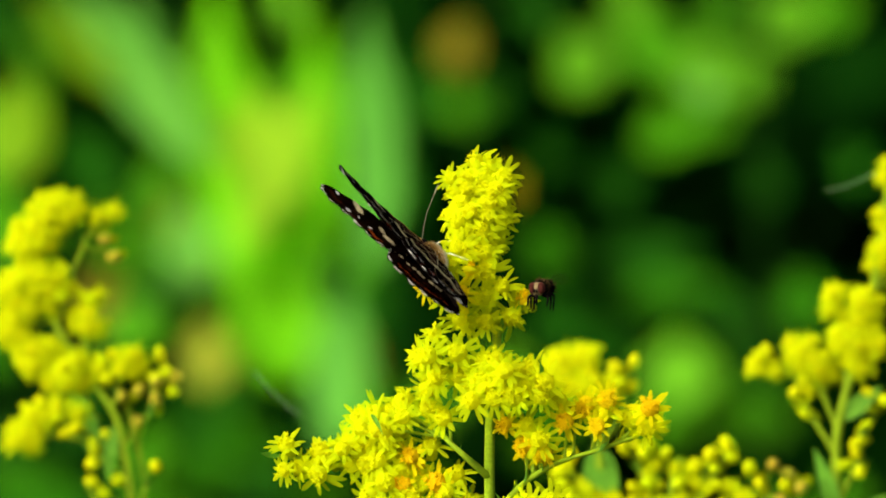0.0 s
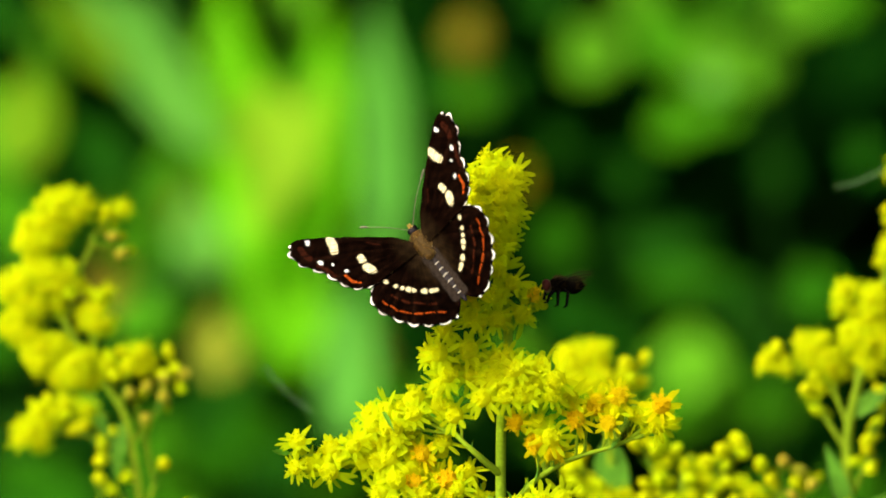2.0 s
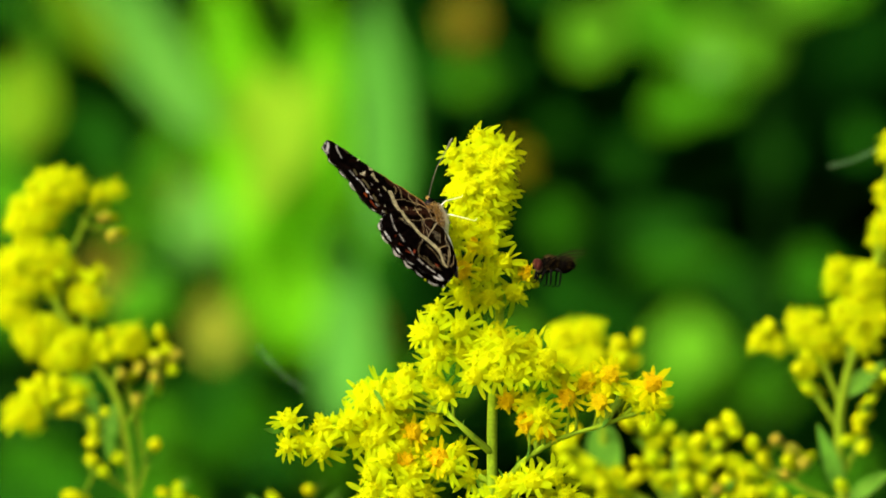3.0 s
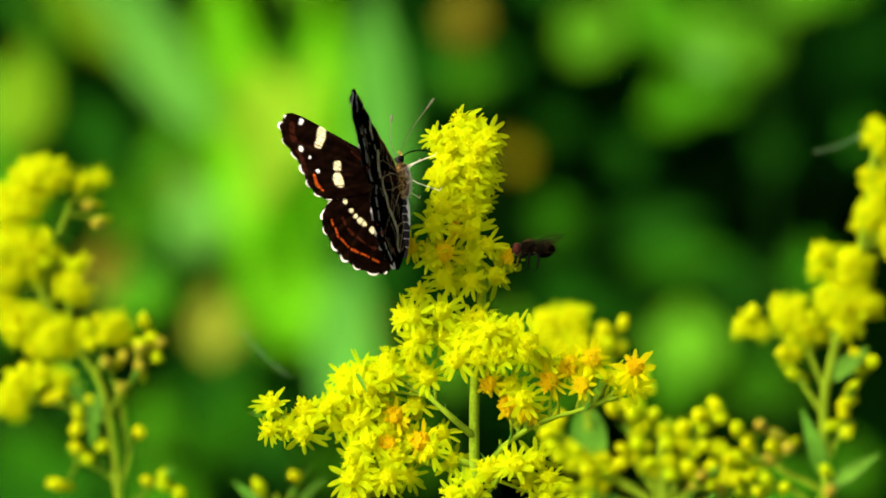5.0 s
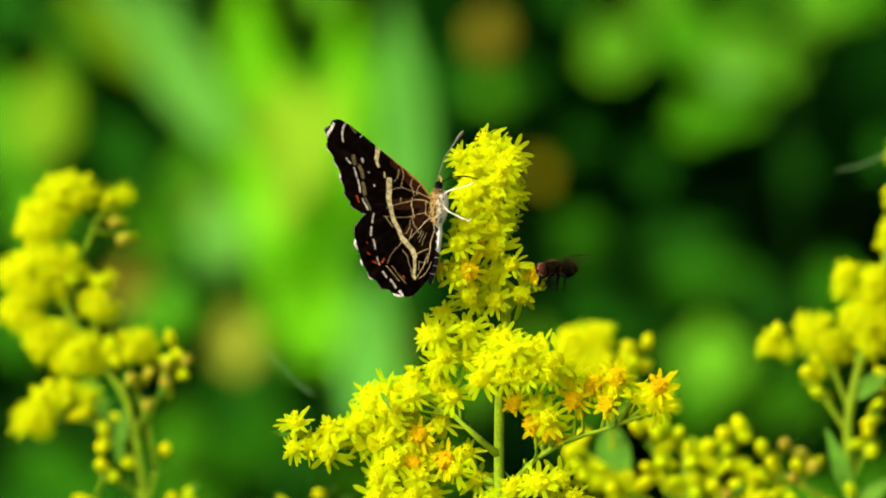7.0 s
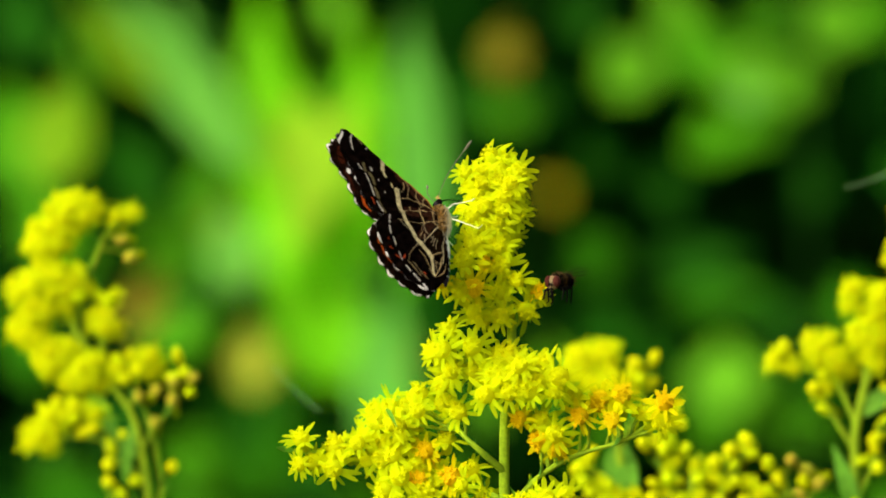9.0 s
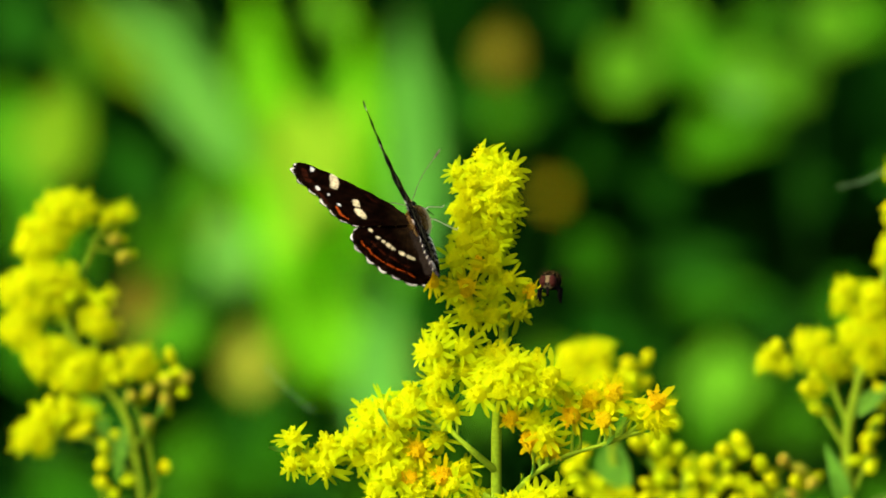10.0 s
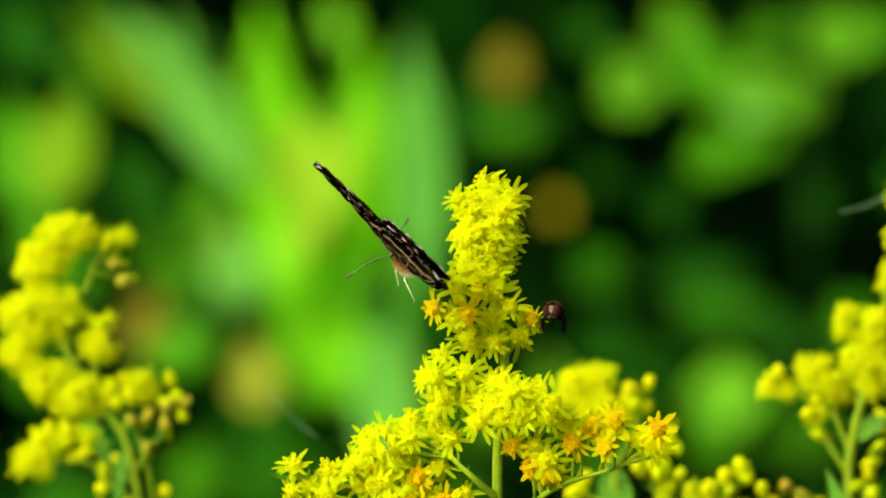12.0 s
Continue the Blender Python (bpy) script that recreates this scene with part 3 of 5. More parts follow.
UNDER_VEINS_B = [(-1.58, 5.66, -0.74, 3.69, 0.071), (-0.74, 3.69, -0.22, 2.14, 0.093), (-0.22, 2.14, -0.14, 0.85, 0.143),
    (-0.14, 0.85, -0.63, -0.34, 0.143), (-0.63, -0.34, -1.39, -0.81, 0.186), (0.05, 2.51, -0.96, 2.53, 0.171), (-0.96, 2.53, -1.87, 2.25, 0.171),
    (-1.87, 2.25, -2.43, 2.01, 0.171), (-0.19, 3.94, -0.82, 3.83, 0.107), (0.01, 0.78, -1.05, 0.65, 0.100), (-1.05, 0.65, -1.78, 0.75, 0.100),
    (-1.78, 0.75, -2.03, 0.23, 0.100), (-2.60, 5.89, -2.71, 4.29, 0.057), (-2.71, 4.29, -2.40, 2.73, 0.057), (-2.40, 2.73, -1.80, 1.11, 0.079),
    (-1.80, 1.11, -1.52, 0.04, 0.079), (-2.60, 2.43, -3.68, 2.51, 0.064), (-3.68, 2.51, -4.49, 2.89, 0.064)]
UNDER_VEINS_C = [(-2.08, -0.06, -2.99, 0.67, 0.136), (-2.99, 0.67, -3.97, 1.48, 0.107), (-3.97, 1.48, -5.32, 2.41, 0.079),
    (-2.41, -0.52, -3.83, -0.67, 0.121), (-3.83, -0.67, -4.93, -0.38, 0.121), (-4.93, -0.38, -6.72, -0.27, 0.114), (-6.72, -0.27, -7.87, -0.20, 0.114),
    (-2.39, -0.80, -4.16, -1.13, 0.079), (-4.16, -1.13, -6.30, -1.33, 0.079), (-6.30, -1.33, -8.46, -1.10, 0.079), (-2.65, 5.59, -3.47, 4.97, 0.057),
    (-3.47, 4.97, -3.95, 4.58, 0.057), (-5.51, 3.19, -6.26, 3.72, 0.064), (-6.26, 3.72, -6.64, 4.06, 0.064), (-2.24, 2.38, -3.28, 1.95, 0.064),
    (-3.28, 1.95, -4.32, 1.31, 0.064), (-3.94, 0.98, -5.03, 1.27, 0.050), (-4.13, 0.68, -5.44, 1.03, 0.050), (-4.26, 0.38, -5.71, 0.65, 0.050),
    (-4.01, 2.20, -5.09, 2.28, 0.064)]
UNDER_VEINS_D = [(-7.05, 1.44, -6.41, 0.47, 0.100), (-6.41, 0.47, -6.09, -0.16, 0.100), (-6.73, -0.13, -8.19, 0.22, 0.114),
    (-8.19, 0.22, -9.29, 0.66, 0.114), (-9.29, 0.66, -10.17, 1.11, 0.114), (-8.94, 0.82, -7.87, 0.88, 0.079), (-7.87, 0.88, -7.96, 0.01, 0.079),
    (-6.58, 3.12, -7.25, 2.43, 0.064), (-7.25, 2.43, -8.30, 2.08, 0.064), (-8.30, 2.08, -10.05, 1.40, 0.064), (-7.77, -0.77, -9.24, -0.06, 0.079),
    (-9.24, -0.06, -10.00, 0.61, 0.079), (-8.84, 4.93, -9.64, 4.02, 0.079), (-9.64, 4.02, -10.51, 3.10, 0.079), (-8.80, 4.29, -9.80, 3.15, 0.057),
    (-9.80, 3.15, -10.82, 2.22, 0.057), (-6.64, 4.06, -7.52, 4.44, 0.057), (-7.52, 4.44, -8.47, 4.81, 0.057)]
UNDER_WHITE_A = [(8.56, 11.74, 7.89, 12.14, 0.171), (7.89, 12.14, 7.31, 12.17, 0.171), (7.17, 12.17, 6.19, 11.89, 0.157),
    (4.15, 11.19, 3.61, 10.73, 0.171), (4.20, 9.25, 3.99, 9.16, 0.257), (3.00, 10.18, 1.89, 9.69, 0.143), (1.61, 9.52, 0.06, 9.14, 0.157),
    (-0.70, 8.67, -1.95, 8.01, 0.143), (2.76, 8.30, 2.69, 8.26, 0.114), (1.10, 7.40, 0.96, 7.40, 0.143), (7.82, 9.83, 7.34, 9.51, 0.093),
    (7.34, 9.51, 6.89, 9.77, 0.093)]
UNDER_WHITE_B = [(-2.53, 7.11, -3.61, 7.19, 0.150), (-4.19, 7.30, -5.26, 7.17, 0.157), (-5.74, 6.85, -6.79, 6.57, 0.150),
    (-7.84, 6.15, -8.75, 5.80, 0.129), (-9.58, 5.25, -10.26, 4.70, 0.179), (-10.58, 4.18, -11.40, 3.48, 0.186)]
UNDER_FRINGE_A = [(8.24, 13.38, 7.06, 13.89, 0.186), (6.84, 13.95, 5.90, 14.18, 0.200), (4.00, 13.56, 3.47, 12.95, 0.157),
    (2.85, 12.55, 1.75, 11.84, 0.157), (0.76, 11.71, -0.30, 11.50, 0.143), (-0.99, 11.10, -2.10, 10.53, 0.157)]
UNDER_FRINGE_B = [(-2.95, 9.18, -4.12, 9.61, 0.114), (-5.41, 9.53, -6.46, 9.18, 0.200), (-6.73, 9.02, -7.63, 8.54, 0.186),
    (-8.48, 8.27, -9.46, 7.99, 0.171), (-10.42, 7.36, -10.87, 6.54, 0.200), (-11.28, 6.15, -12.01, 5.32, 0.214), (-12.31, 4.29, -12.49, 2.70, 0.257),
    (-11.79, 2.88, -12.40, 2.41, 0.143)]
UNDER_COSTA = [(0.5, 0.1, 1.8, 1.2, 0.42), (1.8, 1.2, 3.2, 3.1, 0.32), (3.2, 3.1, 4.5, 5.1, 0.24), (4.5, 5.1, 5.7, 7.0, 0.16)]
UNDER_ROOT = [(0.6, 0.9, 4.3, 4.9, 0.9), (-0.4, 1.0, -1.0, 4.2, 0.8), (-1.8, 1.0, -4.2, 2.6, 0.7)]
UNDER_OLIVE = [(4.42, 10.41, 3.57, 10.15, 0.286), (3.25, 9.55, 2.01, 8.90, 0.257), (1.29, 8.86, -0.11, 8.48, 0.257), (-0.60, 8.31, -2.00, 7.65, 0.143),
    (8.31, 11.08, 7.56, 10.53, 0.214)]
UNDER_RED = [(-0.53, 9.47, -1.16, 9.14, 0.129), (-6.08, 7.69, -6.22, 7.65, 0.114), (-7.42, 7.40, -7.69, 7.09, 0.086),
    (-8.45, 6.69, -8.56, 6.17, 0.143), (-8.38, 5.54, -7.93, 5.28, 0.114), (-9.84, 2.64, -10.12, 2.48, 0.100)]


def strokes(pos, marks, soft=0.10):
    """How much of the mark lies at each place (n x 2 array), 0 to 1."""
    best = np.zeros(len(pos))
    for x0, y0, x1, y1, r in marks:
        a, d = np.array((x0, y0)), np.array((x1 - x0, y1 - y0))
        t = np.clip(((pos - a) @ d) / max(d @ d, 1e-6), 0, 1)
        gap = np.linalg.norm(pos - a - t[:, None] * d, axis=1)
        best = np.maximum(best, np.clip((0.88 * r - gap) / soft + 0.5, 0, 1))
    return best


def wing_mesh(name, outline, side, margin, top_marks, under_marks, droop):
    """A wing: outline from its root, scalloped along the outer margin, arched, 0.12 mm thick, the pattern of each face in its own colours."""
    line = [Vector((p.x, p.y)) for p in smooth_line([(a, b, 0) for a, b in outline], 20)]
    hub = Vector((-0.3, 0.25))
    turns, steps = len(line), 150
    lo, hi = margin[0] * 20, margin[1] * 20
    places, edge, along = [], [], []
    for i, p in enumerate(line):
        wave = 0.0
        if lo < i < hi:
            wave = 0.016 * math.cos((i - lo) / (hi - lo) * 2 * math.pi * margin[2]) * min(1, (i - lo) / 13, (hi - i) / 13)
        for k in range(steps + 1):
            r = (k / steps) ** 0.8
            q = hub + (p - hub) * r * (1 + wave * r ** 4)
            places.append((q.x, q.y))
            edge.append((1 - r) * (p - hub).length if lo < i < hi else 9)
            along.append((i - lo) / (hi - lo) * margin[2])
    pos, edge, along = np.array(places), np.array(edge), np.array(along)
    flat = len(pos)
    wavy = pos + 0.07 * np.stack([np.sin(2.3 * pos[:, 1] + 1) + 0.6 * np.sin(5.1 * pos[:, 0]), np.sin(2.7 * pos[:, 0]) + 0.6 * np.sin(4.7 * pos[:, 1] + 2)], 1)
    worn = np.clip(0.86 + 0.3 * np.sin(6.1 * pos[:, 0] + 2.2 * pos[:, 1]) * np.sin(5.3 * pos[:, 1] - 1.7 * pos[:, 0]) + 0.2 * np.sin(14 * pos[:, 0] - 9 * pos[:, 1]), 0.25, 1)
    ray = np.arctan2(pos[:, 1] - 0.25, pos[:, 0] + 0.3)
    ribs = np.clip(np.cos(ray * 22) * 6 - 5, 0, 1)          # raised veins, a shade lighter
    cut = (1 - 0.75 * np.clip(np.cos(ray * 22 + 1.2) * 14 - 13, 0, 1))[:, None]      # veins across the marks
    blotch = np.clip(0.55 + 0.5 * np.sin(2.9 * pos[:, 0] + 1.1 * np.sin(1.7 * pos[:, 1])) * np.sin(2.3 * pos[:, 1] + np.sin(2.1 * pos[:, 0])) + 0.22 * np.sin(ray * 44 + 0.9 * np.sin(1.3 * pos[:, 1])), 0.1, 1.5)
    warm = np.clip(pos[:, 1] / 14 + 0.25 * np.sin(1.9 * pos[:, 0]) * np.sin(1.3 * pos[:, 1]), 0, 1)
    dome = 0.35 * np.sin(np.clip(pos[:, 1] / 14, 0, 1) * math.pi) - 0.012 * pos[:, 1] * droop
    ripple = 0.05 * np.sin(pos[:, 0] * 2.1 + pos[:, 1] * 1.3)
    z = (dome + ripple) * MM
    verts = [(x * MM, side * y * MM, h) for (x, y), h in zip(pos, z)] + [(x * MM, side * y * MM, h - 0.12 * MM) for (x, y), h in zip(pos, z)]
    faces, n = [], steps + 1
    for i in range(turns - 1):
        for k in range(steps):
            a = i * n + k
            faces.append((a, a + 1, a + n + 1, a + n))
    count = len(faces)
    faces += [tuple(flat + v for v in f[::-1]) for f in faces]
    rim = [i * n + steps for i in range(turns)]
    faces += [(a, flat + a, flat + b, b) for a, b in zip(rim, rim[1:])]
    data = bpy.data.meshes.new(name)
    data.from_pydata(verts, [], faces)

    def paint(base, layers, white, fringe, soft, root_tint, wave, notch):
        colour = np.array(base) * (0.75 + 0.7 * warm[:, None] + 1.1 * ribs[:, None]) * np.array((1.0, 0.92, 0.9)) ** warm[:, None]
        near = np.clip(1.2 - np.hypot(pos[:, 0] * 0.45 + 0.6, pos[:, 1]) / 2.8, 0, 1)[:, None]
        colour = colour * (1 - near) + np.array(root_tint) * near
        colour = colour * (0.45 + 0.9 * blotch[:, None])
        for marks, tint in layers:
            m = (1 - notch * (1 - cut)) * (strokes(pos + wave * (wavy - pos), marks, soft) * worn)[:, None]
            colour = colour * (1 - m) + np.array(tint) * m
        uneven = 0.55 + 0.45 * np.sin(along * 1.9 + 0.6)
        lace = np.clip(edge / 0.06 - 0.15, 0, 1) * np.clip((fringe * (0.6 + 0.6 * uneven) - edge) / 0.10, 0, 1) * np.clip(0.35 + 0.9 * np.cos(2 * math.pi * along) + 0.4 * uneven, 0, 1)
        return colour * (1 - lace[:, None]) + np.array(white) * lace[:, None]

    top = paint((0.0022, 0.0009, 0.0005), top_marks, (0.64, 0.60, 0.50), 0.31, 0.14, (0.012, 0.007, 0.003), 1.0, 1.0)
    under = paint((0.0014, 0.0008, 0.0006), under_marks, (0.55, 0.51, 0.44), 0.10, 0.055, (0.006, 0.003, 0.001), 0.6, 0.25)
    tint = data.color_attributes.new("pattern", "FLOAT_COLOR", "POINT")
    tint.data.foreach_set("color", np.hstack([np.vstack([top, under]), np.ones((2 * flat, 1))]).ravel())
    data.materials.append(TOP_SCALES)
    data.materials.append(UNDER_SCALES)
    data.polygons.foreach_set("material_index", [0] * count + [1] * (len(faces) - count))
    data.polygons.foreach_set("use_smooth", [True] * len(faces))
    return data


CREAMY, WHITISH, ORANGE, RUST = (0.55, 0.47, 0.27), (0.62, 0.60, 0.55), (0.28, 0.048, 0.006), (0.020, 0.005, 0.0025)
def finer(marks, k=0.40):
    return [(*m[:4], k * m[4]) for m in marks]


TAN, IVORY = (0.34, 0.25, 0.105), (0.44, 0.36, 0.19)
UNDER_LAYERS = [(UNDER_ROOT, (0.015, 0.0055, 0.0028)), (UNDER_COSTA, (0.20, 0.085, 0.02)), (UNDER_OLIVE, (0.075, 0.060, 0.024)), (UNDER_RED, (0.20, 0.030, 0.008)), (finer(UNDER_BAND, 0.70), (0.30, 0.25, 0.12)), (finer(UNDER_VEINS_A), TAN), (finer(UNDER_VEINS_B), TAN),
                (finer(UNDER_VEINS_C), IVORY), (finer(UNDER_VEINS_D), TAN), (finer(UNDER_WHITE_A, 0.75), (0.31, 0.28, 0.22)), (finer(UNDER_WHITE_B, 0.75), (0.31, 0.28, 0.22)),
                (UNDER_FRINGE_A, (0.56, 0.52, 0.44)), (UNDER_FRINGE_B, (0.56, 0.52, 0.44))]
HINGE = 8 * GRID


def butterfly():
    root = thing("butterfly", (0, 0, 1), "dark brown butterfly with cream bands and white-edged wings on goldenrod", "butterfly")
    wings = {}
    for side in (1, -1):
        fore = new("forewing", wing_mesh("forewing", FORE, side, (7.5, 16.2, 7), [(FORE_RUST, RUST), (FORE_ORANGE, ORANGE), (FORE_CREAM, CREAMY), (FORE_WHITE, WHITISH)], UNDER_LAYERS, 0.2))
        hind = new("hindwing", wing_mesh("hindwing", HIND, side, (3.2, 12.6, 7), [([(-2.6, -0.1, -9.5, 0.0, 0.75)], (0.022, 0.016, 0.012)), (HIND_RUST, (0.030, 0.007, 0.003)), ([(*m[:4], 0.75 * m[4]) for m in HIND_ORANGE], (0.21, 0.036, 0.005)), (HIND_CREAM, CREAMY)], UNDER_LAYERS, 1.0))
        for ob in (fore, hind):
            ob.parent = root
            tagged(ob, "dark wing, cream spots above, pale veins below")
        wings[side] = (fore, hind)
    # body: along x, the head forward, just below the wing roots
    bm = bmesh.new()
    tube(bm, [(x * MM, 0, z * MM) for x, z in ((1.5, -0.75), (1.2, -0.75), (0.3, -0.75), (-1.2, -0.75), (-2.4, -0.8), (-2.9, -0.85))],
         [r * MM for r in (0.5, 0.85, 1.05, 1.05, 0.85, 0.6)], 14)
    for v in bm.verts:
        v.co.y *= 1.3
    thorax = part("thorax", bm, SHINE, root, "furry dark brown thorax")
    rng = random.Random(3)
    bm = bmesh.new()
    for k in range(2600):
        a, x = rng.uniform(0, 6.3), rng.uniform(-3.0, 1.5)
        r = 0.98 * math.sqrt(max(0.1, 1 - ((x + 0.7) / 2.4) ** 2))
        o = Vector((rng.uniform(-0.9, -0.1), math.cos(a), math.sin(a)))
        p = Vector((x, 1.36 * r * math.cos(a), -0.75 + r * math.sin(a)))
        low = math.sin(a) + rng.uniform(-0.25, 0.25)
        if low > 0.85 and x < 0.4:        # the bare dark back
            continue
        slot = 0 if low > 0.6 else 2 if low < 0.0 or rng.random() < 0.15 else 1
        blade(bm, p * MM, (p + o * rng.uniform(0.25, 0.6)) * MM, Vector((0, -math.sin(a), math.cos(a))), 0.055 * MM, 0.0, 2, slot)
    part("fur", bm, [FUR, HAIR, CREAM], thorax, "olive-brown fur, tawny at the sides, cream below")
    bm = bmesh.new()
    n = 22
    tube(bm, [((-2.6 - 8.0 * i / n) * MM, 0, (-1.0 + 0.15 * i / n) * MM) for i in range(n + 1)],
         [MM * (0.74 + 0.05 * math.cos(i * 2.2)) * (math.sin(math.pi * (0.18 + 0.8 * i / n)) ** 0.6) for i in range(n + 1)], 14)
    abdomen = part("abdomen", bm, ABDOMEN, root, "dark abdomen with pale rings")
    for k in range(6):
        x = -4.0 - 1.05 * k
        t = (-2.6 - x) / 8.0
        r = 0.75 * math.sin(math.pi * (0.18 + 0.8 * t)) ** 0.6
        z = -1.0 + 0.15 * t
        bm = bmesh.new()
        tube(bm, [((x + d) * MM, 0, z * MM) for d in (0.06, 0.02, -0.02, -0.06)], [(r + e) * MM for e in (0.0, 0.05, 0.05, 0.0)], 14)
        part("ring", bm, RING, abdomen, "pale ring")
    bm = bmesh.new()
    lump(bm, Vector((-5.0, 0, -1.2)) * MM, (3.0 * MM, 0.74 * MM, 0.56 * MM), None, 8, 10)
    lump(bm, Vector((-0.7, 0, -1.25)) * MM, (2.2 * MM, 1.02 * MM, 0.88 * MM), None, 8, 10)
    part("belly", bm, CREAM, root, "cream-white scaled belly")
    bm = bmesh.new()
    lump(bm, Vector((1.95, 0, -0.7)) * MM, (0.55 * MM, 0.62 * MM, 0.55 * MM), None, 7, 11, 0, 0.05)
    head = part("head", bm, ABDOMEN, root)
    for s in (-1, 1):
        bm = bmesh.new()
        lump(bm, Vector((2.08, 0.45 * s, -0.66)) * MM, (0.40 * MM, 0.28 * MM, 0.42 * MM), None, 7, 11)
        part("eye", bm, DARK, head, "dark round eye")
        a, b = Vector((2.2, 0.22 * s, -0.4)), Vector((8.3, 5.0 * s, -2.6))
        line = smooth_line([a * MM, a.lerp(b, 0.5) * MM + Vector((0, 0, 0.5 * MM)), b * MM], 9)
        bm = bmesh.new()
        tube(bm, line, [MM * (0.045 + 0.015 * (i % 2)) for i in range(len(line))], 6)
        antenna = part("antenna", bm, CLUB, root, "thin dark ringed antenna")
        bm = bmesh.new()
        way = (line[-1] - line[-2]).normalized()
        tube(bm, [line[-1] + way * d * MM for d in (-0.9, -0.5, 0.2, 0.7, 0.95)], [r * MM for r in (0.06, 0.13, 0.17, 0.15, 0.05)], 8)
        part("club", bm, CLUB, antenna, "grey-brown antenna club")
        bm = bmesh.new()
        tube(bm, smooth_line([Vector((2.3, 0.16 * s, -0.85)) * MM, Vector((2.75, 0.18 * s, -0.9)) * MM, Vector((3.1, 0.1 * s, -0.6)) * MM]), 0.11 * MM, 6)
        part("palp", bm, FUR, head)
        for knee, foot in (((1.4, 1.5, -2.0), (2.4, 2.0, -4.6)), ((-1.2, 1.8, -2.1), (-2.2, 2.6, -4.8))):
            bm = bmesh.new()
            hip = Vector((0.2 + 0.3 * knee[0], 0.5 * s, -1.2))
            k, f = Vector((knee[0], knee[1] * s, knee[2])), Vector((foot[0], foot[1] * s, foot[2]))
            tube(bm, [p * MM for p in (hip, hip.lerp(k, 0.5), k, k.lerp(f, 0.5), f, f + Vector((0.4, 0.2 * s, -0.3)))], [r * MM for r in (0.10, 0.085, 0.07, 0.06, 0.05, 0.035)], 7)
            part("leg", bm, LEG, root, "thin pale leg")
    bm = bmesh.new()
    tube(bm, smooth_line([Vector(p) * MM for p in ((2.3, 0, -1.0), (3.0, 0, -2.0), (3.4, 0, -3.8), (3.2, 0, -5.4))]), 0.08 * MM, 6)
    part("proboscis", bm, DARK, head, "thin dark proboscis")
    return root, wings


FLY_MM = 1.12 * MM


